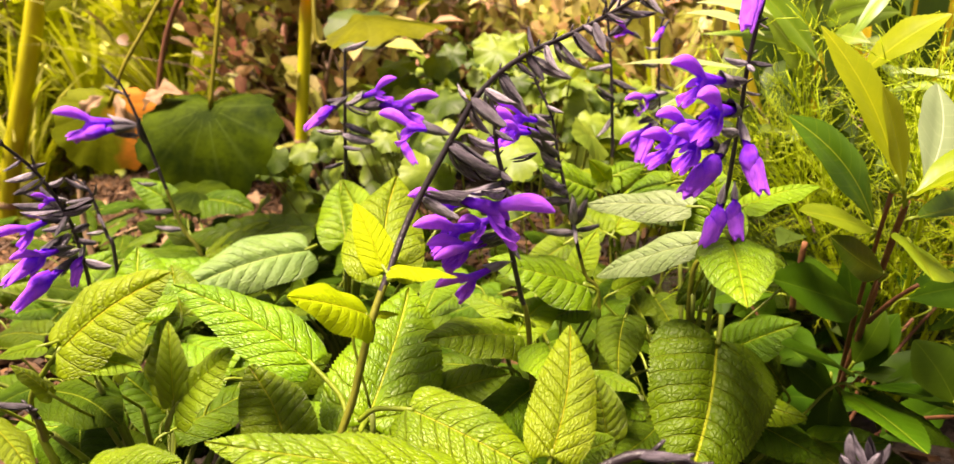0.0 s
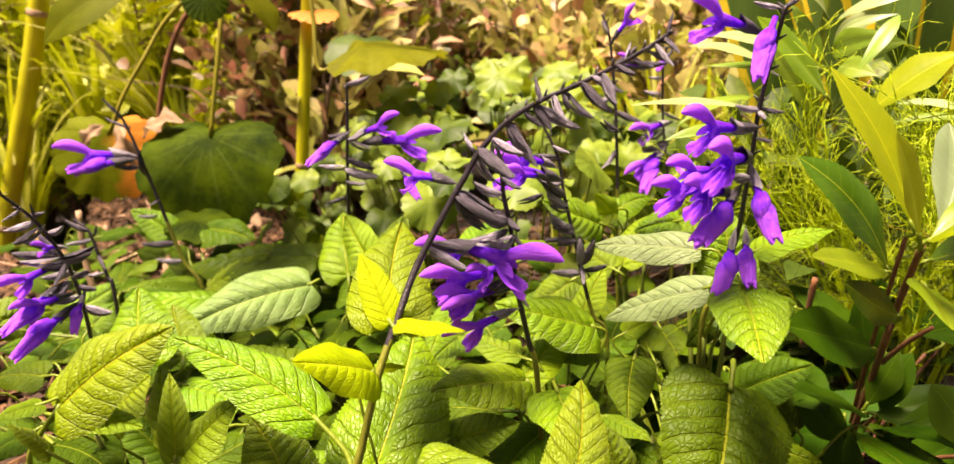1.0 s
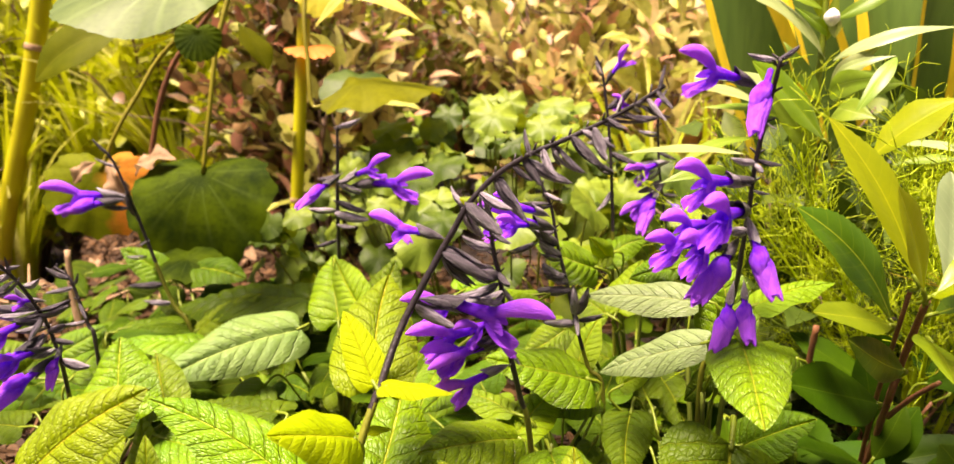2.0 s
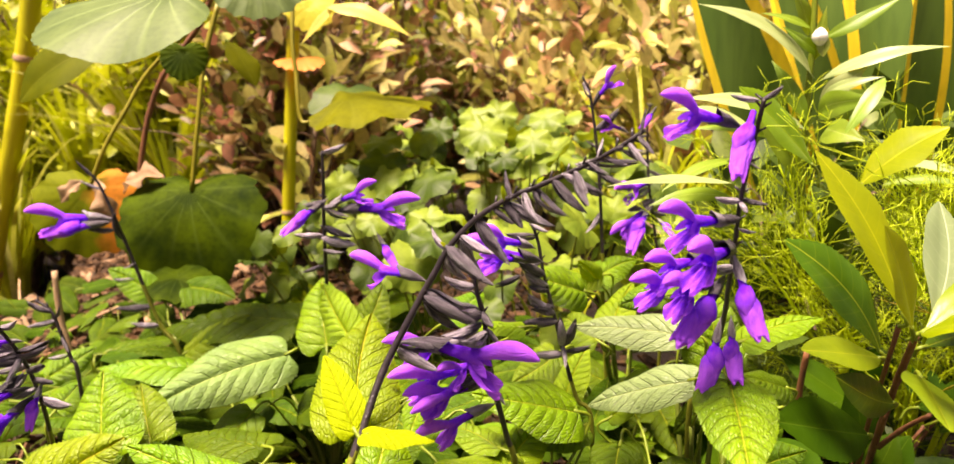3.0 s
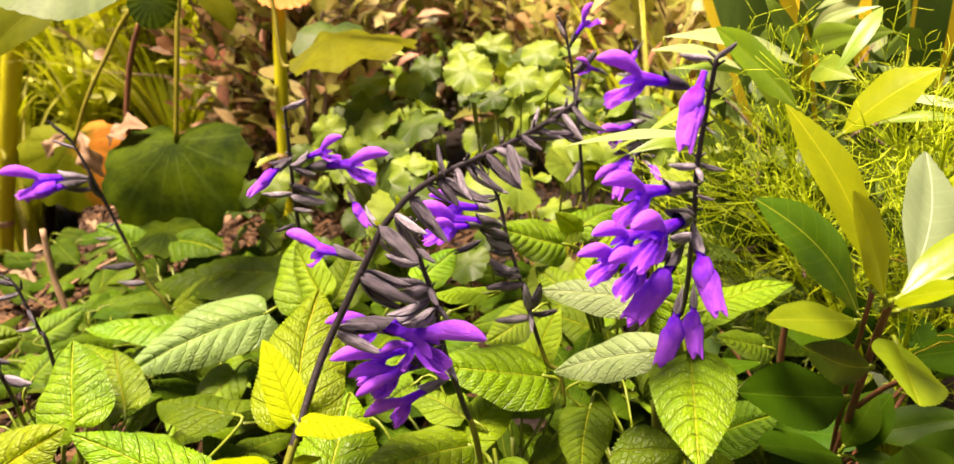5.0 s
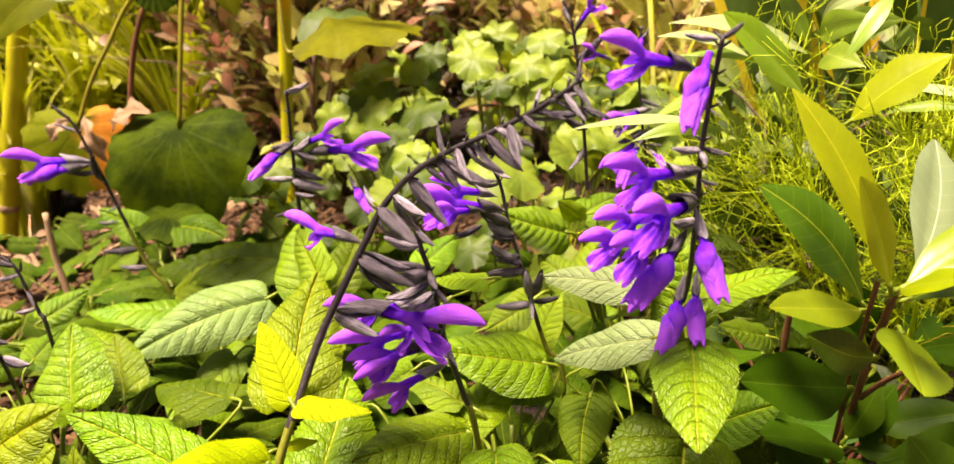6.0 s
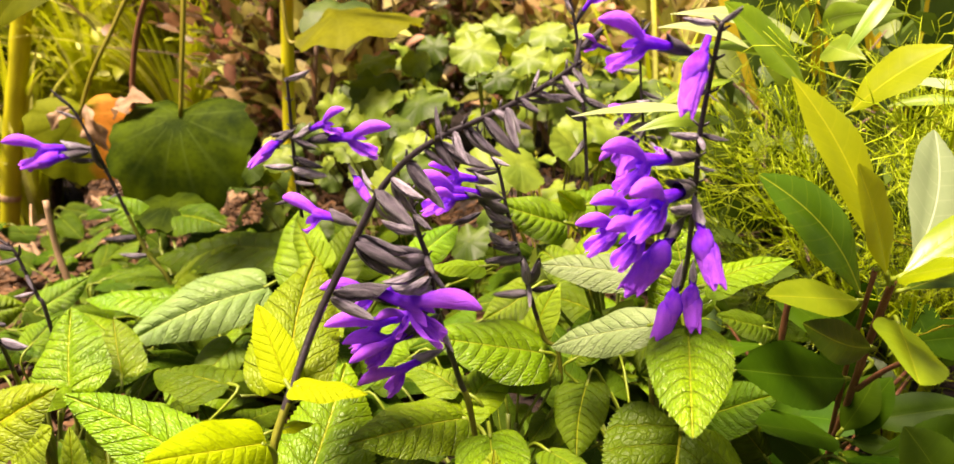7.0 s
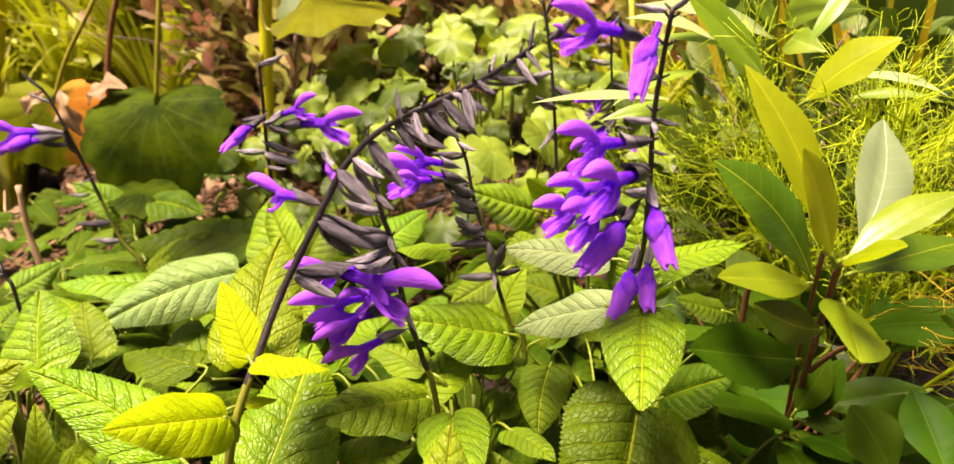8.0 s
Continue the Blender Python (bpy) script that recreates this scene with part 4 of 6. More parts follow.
sage_leaf(sage_mid, (0.103, 0.600, 0.303), (0.088, 0.580, 0.293), 0.022, 8, "mid")
sage_leaf(sage_mid, (0.102, 0.560, 0.299), (0.135, 0.520, 0.299), 0.030, 24, "mid")
sage_leaf(sage_mid, (0.107, 0.620, 0.338), (0.069, 0.580, 0.337), 0.032, 8, "mid")
sage_leaf(sage_mid, (0.040, 0.560, 0.349), (-0.015, 0.600, 0.352), 0.039, -32, "mid")
sage_leaf(sage_mid, (0.040, 0.580, 0.343), (0.002, 0.600, 0.310), 0.034, 36, "mid")
sage_leaf(sage_mid, (0.063, 0.365, 0.338), (0.076, 0.425, 0.391), 0.040, -14, "young", joint=(0.058, 0.370, 0.320))
sage_leaf(sage_mid, (0.106, 0.470, 0.287), (0.092, 0.480, 0.336), 0.032, 12, "mid")
sage_leaf(sage_mid, (0.076, 0.430, 0.301), (0.104, 0.420, 0.318), 0.027, -12, "mid")
sage_leaf(sage_mid, (0.052, 0.580, 0.272), (0.016, 0.550, 0.259), 0.031, 12, "mid")
sage_leaf(sage_mid, (0.056, 0.550, 0.308), (0.048, 0.600, 0.309), 0.029, -36, "mid")
sage_leaf(sage_mid, (-0.008, 0.620, 0.347), (-0.038, 0.600, 0.331), 0.024, 24, "mid")
sage_leaf(sage_mid, (0.121, 0.600, 0.263), (0.147, 0.560, 0.256), 0.031, -20, "mid")
sage_leaf(sage_mid, (0.069, 0.660, 0.340), (0.114, 0.620, 0.336), 0.035, -24, "mid")
sage_leaf(sage_right, (0.176, 0.560, 0.436), (0.099, 0.610, 0.428), 0.033, 11, "sheen")
sage_leaf(sage_right, (0.172, 0.520, 0.418), (0.107, 0.580, 0.374), 0.035, 12, "sheen")
sage_leaf(sage_right, (0.190, 0.500, 0.426), (0.176, 0.410, 0.408), 0.049, -6, "mid", joint=(0.192, 0.530, 0.424))
sage_leaf(sage_right, (0.203, 0.520, 0.444), (0.258, 0.527, 0.457), 0.033, 24, "young")
sage_leaf(sage_right, (0.198, 0.560, 0.407), (0.192, 0.580, 0.468), 0.047, 0, "mid")
sage_leaf(sage_right, (0.134, 0.600, 0.333), (0.123, 0.550, 0.300), 0.042, -1, "old")
sage_leaf(sage_right, (0.193, 0.525, 0.341), (0.155, 0.440, 0.272), 0.096, 15, "old", 0.04, 0.25, joint=(0.201, 0.550, 0.350))
sage_leaf(sage_right, (0.273, 0.620, 0.368), (0.230, 0.600, 0.388), 0.030, 4, "old")
sage_leaf(sage_right, (0.221, 0.600, 0.301), (0.273, 0.580, 0.334), 0.045, -12, "old")
sage_leaf(sage_right, (0.125, 0.600, 0.354), (0.152, 0.600, 0.367), 0.018, -24, "young")
sage_leaf(sage_right, (0.179, 0.660, 0.437), (0.144, 0.680, 0.423), 0.025, 44, "mid")
sage_leaf(sage_right, (0.185, 0.560, 0.377), (0.172, 0.580, 0.350), 0.021, 36, "old")
sage_leaf(sage_right, (0.157, 0.560, 0.250), (0.118, 0.520, 0.243), 0.034, 0, "old")
sage_leaf(sage_right, (0.273, 0.600, 0.265), (0.239, 0.600, 0.310), 0.033, 28, "old")
sage_leaf(sage_tall, (0.125, 0.780, 0.409), (0.061, 0.740, 0.443), 0.048, 28, "mid")
sage_leaf(sage_tall, (0.141, 0.800, 0.411), (0.117, 0.780, 0.442), 0.026, 52, "young")
sage_leaf(sage_tall, (0.142, 0.750, 0.371), (0.175, 0.800, 0.412), 0.042, 12, "young")
sage_leaf(sage_tall, (0.130, 0.720, 0.376), (0.095, 0.760, 0.394), 0.035, 20, "mid")
sage_leaf(sage_tall, (0.140, 0.800, 0.420), (0.093, 0.780, 0.418), 0.030, 20, "young")
sage_leaf(sage_tall, (0.136, 0.820, 0.410), (0.188, 0.850, 0.426), 0.036, -12, "mid")
sage_leaf(sage_tall, (0.089, 0.700, 0.371), (0.047, 0.680, 0.352), 0.036, 24, "mid")
sage_leaf(sage_tall, (0.198, 0.850, 0.397), (0.237, 0.800, 0.397), 0.037, -4, "mid")
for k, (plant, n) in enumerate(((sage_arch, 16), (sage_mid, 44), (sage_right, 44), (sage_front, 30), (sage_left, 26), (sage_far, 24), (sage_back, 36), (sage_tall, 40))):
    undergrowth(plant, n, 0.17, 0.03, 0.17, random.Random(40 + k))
    grow_stems(plant)
twig(sage_front, [(-0.279, 0.430, 0.322), (-0.277, 0.430, 0.304), (-0.273, 0.435, 0.278), (-0.277, 0.450, 0.231)], 0.0024, 0.0032, stem_green)
arch_spike = spike_stem(sage_arch, [(-0.083, 0.410, 0.120), (-0.076, 0.415, 0.283), (-0.059, 0.422, 0.346), (-0.047, 0.430, 0.392), (-0.036, 0.445, 0.423), (-0.025, 0.462, 0.452), (-0.003, 0.470, 0.491), (0.008, 0.470, 0.509), (0.018, 0.470, 0.525), (0.034, 0.468, 0.541), (0.053, 0.462, 0.553), (0.070, 0.458, 0.560), (0.086, 0.452, 0.567), (0.100, 0.446, 0.574), (0.114, 0.440, 0.582), (0.126, 0.436, 0.590)], 0.0026, 0.0012)
bract(arch_spike, (0.029, 0.470, 0.531), (0.026, 0.470, 0.542), 0.0034)
bract(arch_spike, (0.051, 0.460, 0.552), (0.050, 0.460, 0.561), 0.0028)
bract(arch_spike, (0.069, 0.460, 0.560), (0.074, 0.460, 0.565), 0.0028)
bract(arch_spike, (0.084, 0.455, 0.567), (0.083, 0.455, 0.574), 0.0028)
bract(arch_spike, (0.100, 0.445, 0.573), (0.106, 0.445, 0.576), 0.0022)
bract(arch_spike, (0.016, 0.470, 0.523), (0.012, 0.470, 0.528), 0.0025)
flower(arch_spike, (0.000, 0.480, 0.502), (-0.050, 0.500, 0.515), 0, 0)
bud(arch_spike, (0.017, 0.465, 0.525), (0.041, 0.450, 0.506), 1.30)
bud(arch_spike, (0.014, 0.470, 0.521), (0.028, 0.480, 0.499), 1.00)
bud(arch_spike, (-0.000, 0.470, 0.495), (0.035, 0.470, 0.475), 1.00)
bud(arch_spike, (0.003, 0.470, 0.498), (0.028, 0.490, 0.479), 1.00)
bud(arch_spike, (0.001, 0.470, 0.491), (0.021, 0.480, 0.468), 0.90)
bud(arch_spike, (-0.018, 0.470, 0.462), (0.009, 0.470, 0.446), 1.10)
bud(arch_spike, (-0.016, 0.470, 0.465), (0.011, 0.490, 0.455), 0.90)
bud(arch_spike, (0.034, 0.470, 0.541), (0.054, 0.470, 0.509), 0.90)
bud(arch_spike, (0.034, 0.470, 0.540), (0.050, 0.460, 0.520), 1.00)
bud(arch_spike, (0.025, 0.470, 0.529), (0.036, 0.480, 0.504), 1.00)
bud(arch_spike, (0.051, 0.465, 0.552), (0.062, 0.460, 0.534), 1.50)
bud(arch_spike, (0.053, 0.465, 0.550), (0.082, 0.460, 0.534), 1.00)
bud(arch_spike, (0.055, 0.460, 0.553), (0.051, 0.470, 0.570), 0.70)
bud(arch_spike, (0.067, 0.460, 0.560), (0.089, 0.460, 0.539), 0.90)
bud(arch_spike, (0.069, 0.460, 0.560), (0.072, 0.470, 0.544), 1.00)
bud(arch_spike, (0.084, 0.450, 0.567), (0.104, 0.450, 0.556), 0.90)
bud(arch_spike, (0.090, 0.450, 0.568), (0.096, 0.440, 0.559), 0.80)
bud(arch_spike, (0.015, 0.470, 0.523), (0.005, 0.480, 0.536), 0.80)
bud(arch_spike, (0.100, 0.445, 0.573), (0.114, 0.450, 0.568), 0.80)
bud(arch_spike, (0.102, 0.445, 0.574), (0.108, 0.450, 0.581), 0.70)
bud(arch_spike, (0.114, 0.440, 0.580), (0.124, 0.440, 0.577), 0.70)
bud(arch_spike, (0.115, 0.440, 0.581), (0.120, 0.440, 0.589), 0.70)
bud(arch_spike, (0.123, 0.435, 0.588), (0.127, 0.435, 0.592), 0.70)
bud(arch_spike, (0.024, 0.470, 0.531), (0.034, 0.464, 0.520), 0.90)
bud(arch_spike, (0.044, 0.465, 0.548), (0.053, 0.459, 0.538), 0.90)
bud(arch_spike, (0.062, 0.460, 0.557), (0.070, 0.454, 0.548), 0.90)
bud(arch_spike, (0.078, 0.455, 0.564), (0.086, 0.449, 0.555), 0.90)
bud(arch_spike, (0.090, 0.450, 0.569), (0.097, 0.444, 0.561), 0.90)
bud(arch_spike, (0.097, 0.447, 0.573), (0.104, 0.441, 0.566), 0.90)
bud(arch_spike, (0.105, 0.444, 0.577), (0.111, 0.438, 0.570), 0.90)
bud(arch_spike, (0.111, 0.441, 0.580), (0.116, 0.435, 0.574), 0.90)
bud(arch_spike, (0.117, 0.439, 0.584), (0.122, 0.433, 0.578), 0.90)
bud(arch_spike, (0.122, 0.437, 0.587), (0.126, 0.431, 0.582), 0.90)
cluster_spike = spike_stem(sage_mid, [(0.060, 0.560, 0.120), (0.052, 0.530, 0.334), (0.045, 0.525, 0.378), (0.037, 0.515, 0.425), (0.034, 0.510, 0.466), (0.030, 0.505, 0.488), (0.029, 0.500, 0.506), (0.027, 0.500, 0.521)], 0.0022, 0.0012)
flower(cluster_spike, (-0.015, 0.490, 0.460), (0.069, 0.475, 0.451), 0, 0)
flower(cluster_spike, (0.037, 0.515, 0.405), (-0.015, 0.490, 0.394), 0, 0)
flower(cluster_spike, (0.034, 0.515, 0.420), (-0.018, 0.480, 0.428), 0, 0)
flower(cluster_spike, (0.031, 0.510, 0.434), (-0.026, 0.475, 0.442), 0, 0)
flower(cluster_spike, (0.028, 0.510, 0.450), (-0.031, 0.490, 0.460), 0, 0)
flower(cluster_spike, (0.029, 0.510, 0.428), (-0.012, 0.470, 0.420), 20, 0)
flower(cluster_spike, (0.035, 0.510, 0.440), (0.004, 0.480, 0.443), -20, 0)
bud(cluster_spike, (0.030, 0.510, 0.474), (0.000, 0.500, 0.483), 1.00)
bud(cluster_spike, (0.032, 0.510, 0.464), (0.004, 0.490, 0.461), 1.00)
bud(cluster_spike, (0.032, 0.510, 0.470), (0.015, 0.470, 0.482), 1.00)
bud(cluster_spike, (0.034, 0.510, 0.451), (0.017, 0.480, 0.447), 1.00)
bud(cluster_spike, (0.037, 0.510, 0.432), (0.019, 0.490, 0.425), 1.00)
bud(cluster_spike, (0.029, 0.505, 0.490), (0.008, 0.490, 0.502), 1.00)
bud(cluster_spike, (0.035, 0.510, 0.461), (0.047, 0.500, 0.448), 0.80)
bud(cluster_spike, (0.037, 0.515, 0.423), (0.047, 0.500, 0.408), 0.70)
bud(cluster_spike, (0.032, 0.510, 0.472), (0.042, 0.480, 0.469), 0.80)
bud(cluster_spike, (0.035, 0.500, 0.461), (0.020, 0.460, 0.467), 0.90)
bud(cluster_spike, (0.029, 0.500, 0.502), (0.044, 0.480, 0.496), 0.80)
bud_spike = spike_stem(sage_mid, [(0.100, 0.620, 0.120), (0.114, 0.620, 0.327), (0.101, 0.620, 0.363), (0.091, 0.620, 0.403), (0.084, 0.620, 0.437), (0.077, 0.620, 0.468), (0.072, 0.620, 0.500), (0.061, 0.620, 0.525), (0.057, 0.620, 0.534)], 0.0019, 0.0010)
flower(bud_spike, (0.074, 0.600, 0.484), (0.017, 0.560, 0.511), 0, 0)
flower(bud_spike, (0.069, 0.600, 0.495), (0.028, 0.570, 0.517), 0, 0)
flower(bud_spike, (0.061, 0.580, 0.490), (0.030, 0.550, 0.502), 0, 0)
bud(bud_spike, (0.086, 0.620, 0.429), (0.055, 0.600, 0.435), 1.00)
bud(bud_spike, (0.084, 0.620, 0.435), (0.060, 0.600, 0.460), 1.00)
bud(bud_spike, (0.084, 0.620, 0.441), (0.062, 0.600, 0.448), 1.00)
bud(bud_spike, (0.079, 0.620, 0.459), (0.059, 0.600, 0.479), 1.00)
bud(bud_spike, (0.080, 0.620, 0.455), (0.061, 0.600, 0.465), 0.90)
bud(bud_spike, (0.091, 0.620, 0.401), (0.060, 0.600, 0.408), 1.00)
bud(bud_spike, (0.093, 0.620, 0.403), (0.116, 0.610, 0.411), 0.90)
bud(bud_spike, (0.090, 0.620, 0.409), (0.088, 0.600, 0.441), 1.00)
bud(bud_spike, (0.092, 0.620, 0.409), (0.102, 0.600, 0.439), 1.00)
bud(bud_spike, (0.091, 0.620, 0.409), (0.092, 0.600, 0.394), 0.80)
bud(bud_spike, (0.077, 0.620, 0.468), (0.056, 0.590, 0.488), 1.00)
bud(bud_spike, (0.074, 0.620, 0.478), (0.050, 0.600, 0.488), 0.90)
bud(bud_spike, (0.072, 0.620, 0.500), (0.044, 0.610, 0.504), 0.90)
bud(bud_spike, (0.067, 0.620, 0.510), (0.083, 0.610, 0.504), 0.80)
bud(bud_spike, (0.058, 0.600, 0.473), (0.035, 0.580, 0.469), 0.80)
right_spike = spike_stem(sage_right, [(0.190, 0.600, 0.120), (0.178, 0.560, 0.358), (0.185, 0.550, 0.401), (0.191, 0.540, 0.430), (0.194, 0.530, 0.456), (0.194, 0.520, 0.482), (0.193, 0.505, 0.513), (0.191, 0.490, 0.542), (0.192, 0.475, 0.573), (0.194, 0.465, 0.598), (0.195, 0.465, 0.603)], 0.0022, 0.0012)
flower(right_spike, (0.182, 0.465, 0.588), (0.134, 0.440, 0.608), 0, 0)
lay("corolla", COROLLA[1], (0.191, 0.462, 0.605), (0.172, 0.440, 0.563), 10, right_spike, 0.66, "violet two-lipped petal tube")
flower(right_spike, (0.187, 0.492, 0.529), (0.136, 0.455, 0.545), 0, 0)
flower(right_spike, (0.190, 0.495, 0.511), (0.148, 0.435, 0.526), 0, 0)
flower(right_spike, (0.177, 0.510, 0.502), (0.131, 0.470, 0.513), 0, 0)
flower(right_spike, (0.172, 0.510, 0.489), (0.123, 0.475, 0.500), 0, 0)
flower(right_spike, (0.179, 0.500, 0.489), (0.138, 0.450, 0.504), 0, 0)
flower(right_spike, (0.187, 0.505, 0.493), (0.151, 0.462, 0.463), 0, 1)
flower(right_spike, (0.191, 0.500, 0.507), (0.197, 0.468, 0.463), 0, 1)
flower(right_spike, (0.189, 0.520, 0.459), (0.172, 0.487, 0.422), 0, 1)
flower(right_spike, (0.196, 0.520, 0.460), (0.189, 0.487, 0.429), 0, 1)
bud(right_spike, (0.192, 0.465, 0.602), (0.173, 0.460, 0.606), 0.90)
bud(right_spike, (0.194, 0.465, 0.602), (0.205, 0.460, 0.610), 1.00)
bud(right_spike, (0.192, 0.490, 0.543), (0.171, 0.480, 0.547), 0.90)
bud(right_spike, (0.192, 0.490, 0.544), (0.206, 0.480, 0.541), 0.90)
bud(right_spike, (0.191, 0.490, 0.542), (0.190, 0.470, 0.538), 0.80)
bud(right_spike, (0.191, 0.490, 0.532), (0.167, 0.480, 0.536), 1.00)
bud(right_spike, (0.192, 0.495, 0.525), (0.202, 0.490, 0.523), 0.90)
bud(right_spike, (0.191, 0.500, 0.513), (0.169, 0.480, 0.521), 1.00)
bud(right_spike, (0.193, 0.510, 0.497), (0.174, 0.490, 0.502), 1.00)
bud(right_spike, (0.191, 0.475, 0.569), (0.173, 0.460, 0.569), 0.80)
bud(right_spike, (0.192, 0.475, 0.567), (0.197, 0.470, 0.563), 0.70)
thin_spike = spike_stem(sage_tall, [(0.160, 0.860, 0.120), (0.149, 0.840, 0.358), (0.149, 0.840, 0.407), (0.148, 0.840, 0.468), (0.145, 0.840, 0.539), (0.138, 0.840, 0.605), (0.130, 0.840, 0.628)], 0.0024, 0.0013)
flower(thin_spike, (0.141, 0.840, 0.598), (0.164, 0.830, 0.638), 0, 0)
flower(thin_spike, (0.177, 0.840, 0.567), (0.146, 0.830, 0.586), 0, 0)
bud(thin_spike, (0.143, 0.840, 0.571), (0.171, 0.830, 0.595), 1.00)
bud(thin_spike, (0.145, 0.840, 0.539), (0.116, 0.830, 0.535), 1.00)
bud(thin_spike, (0.147, 0.840, 0.523), (0.177, 0.830, 0.510), 1.00)
bud(thin_spike, (0.138, 0.840, 0.605), (0.129, 0.840, 0.626), 1.00)
bud(thin_spike, (0.149, 0.840, 0.501), (0.124, 0.820, 0.518), 1.00)
bud(thin_spike, (0.147, 0.840, 0.481), (0.128, 0.830, 0.458), 0.80)
bud(thin_spike, (0.145, 0.840, 0.552), (0.130, 0.840, 0.562), 0.80)
violet_spike = spike_stem(sage_tall, [(0.220, 0.950, 0.120), (0.237, 0.950, 0.346), (0.228, 0.950, 0.424), (0.219, 0.950, 0.499), (0.217, 0.950, 0.571), (0.221, 0.950, 0.595)], 0.0022, 0.0012)
flower(violet_spike, (0.228, 0.950, 0.591), (0.208, 0.940, 0.565), 0, 1)
flower(violet_spike, (0.231, 0.950, 0.502), (0.172, 0.920, 0.496), 0, 0)
flower(violet_spike, (0.225, 0.950, 0.473), (0.167, 0.920, 0.441), 0, 0)
flower(violet_spike, (0.225, 0.950, 0.477), (0.187, 0.920, 0.419), 0, 1)
flower(violet_spike, (0.228, 0.950, 0.455), (0.244, 0.920, 0.437), 0, 1)
bud(violet_spike, (0.218, 0.950, 0.500), (0.170, 0.930, 0.497), 1.00)
bud(violet_spike, (0.219, 0.950, 0.492), (0.183, 0.930, 0.482), 1.00)
bud(violet_spike, (0.222, 0.950, 0.477), (0.186, 0.930, 0.465), 1.00)
bud(violet_spike, (0.217, 0.950, 0.536), (0.187, 0.940, 0.542), 0.90)
bud(violet_spike, (0.223, 0.950, 0.462), (0.245, 0.940, 0.459), 0.90)
bud(violet_spike, (0.218, 0.950, 0.557), (0.194, 0.940, 0.559), 0.80)
bud(violet_spike, (0.219, 0.950, 0.514), (0.242, 0.940, 0.503), 0.80)
back_spike = spike_stem(sage_back, [(-0.180, 0.860, 0.120), (-0.166, 0.840, 0.346), (-0.158, 0.820, 0.410), (-0.150, 0.800, 0.480), (-0.144, 0.790, 0.532), (-0.141, 0.785, 0.564)], 0.0026, 0.0013)
flower(back_spike, (-0.142, 0.790, 0.513), (-0.187, 0.770, 0.480), 0, 1)
flower(back_spike, (-0.140, 0.790, 0.506), (-0.086, 0.780, 0.532), 0, 0)
flower(back_spike, (-0.131, 0.790, 0.500), (-0.042, 0.780, 0.512), 0, 0)
flower(back_spike, (-0.091, 0.790, 0.475), (-0.070, 0.770, 0.441), 0, 1)
bud(back_spike, (-0.140, 0.785, 0.562), (-0.111, 0.780, 0.571), 0.90)
bud(back_spike, (-0.145, 0.790, 0.511), (-0.167, 0.780, 0.508), 1.00)
bud(back_spike, (-0.153, 0.800, 0.470), (-0.110, 0.790, 0.462), 1.00)
bud(back_spike, (-0.151, 0.800, 0.483), (-0.113, 0.790, 0.470), 1.00)
bud(back_spike, (-0.153, 0.800, 0.473), (-0.185, 0.790, 0.477), 1.00)
bud(back_spike, (-0.145, 0.790, 0.504), (-0.114, 0.780, 0.492), 1.00)
bud(back_spike, (-0.147, 0.790, 0.504), (-0.121, 0.780, 0.514), 0.90)
bud(back_spike, (-0.157, 0.810, 0.438), (-0.182, 0.800, 0.432), 0.80)
bud(back_spike, (-0.153, 0.800, 0.457), (-0.126, 0.790, 0.455), 0.80)
far_spike = spike_stem(sage_far, [(-0.420, 1.000, 0.120), (-0.416, 0.980, 0.273), (-0.441, 0.980, 0.323), (-0.463, 0.980, 0.398), (-0.481, 0.980, 0.462), (-0.499, 0.980, 0.516), (-0.510, 0.980, 0.533)], 0.0032, 0.0014)
flower(far_spike, (-0.488, 0.980, 0.471), (-0.582, 0.940, 0.492), 0, 0)
flower(far_spike, (-0.486, 0.970, 0.469), (-0.574, 0.950, 0.458), 0, 1)
bud(far_spike, (-0.506, 0.980, 0.529), (-0.524, 0.970, 0.555), 0.60)
bud(far_spike, (-0.499, 0.980, 0.512), (-0.524, 0.970, 0.527), 0.60)
bud(far_spike, (-0.488, 0.980, 0.456), (-0.525, 0.970, 0.461), 1.00)
bud(far_spike, (-0.471, 0.980, 0.388), (-0.498, 0.970, 0.391), 1.00)
bud(far_spike, (-0.452, 0.980, 0.348), (-0.501, 0.970, 0.349), 1.00)
bud(far_spike, (-0.443, 0.980, 0.321), (-0.482, 0.970, 0.328), 1.00)
bud(far_spike, (-0.479, 0.980, 0.445), (-0.476, 0.960, 0.485), 1.00)
bud(far_spike, (-0.464, 0.980, 0.411), (-0.479, 0.970, 0.404), 0.70)
left_spike = spike_stem(sage_left, [(-0.400, 0.660, 0.120), (-0.353, 0.620, 0.249), (-0.327, 0.580, 0.360), (-0.318, 0.560, 0.409), (-0.312, 0.540, 0.441), (-0.315, 0.520, 0.474), (-0.322, 0.500, 0.497), (-0.330, 0.500, 0.503)], 0.0020, 0.0011)
flower(left_spike, (-0.311, 0.540, 0.438), (-0.344, 0.500, 0.429), 0, 0)
flower(left_spike, (-0.321, 0.550, 0.419), (-0.350, 0.510, 0.389), 0, 1)
flower(left_spike, (-0.312, 0.560, 0.409), (-0.316, 0.540, 0.379), 0, 1)
flower(left_spike, (-0.315, 0.550, 0.409), (-0.341, 0.510, 0.410), 0, 0)
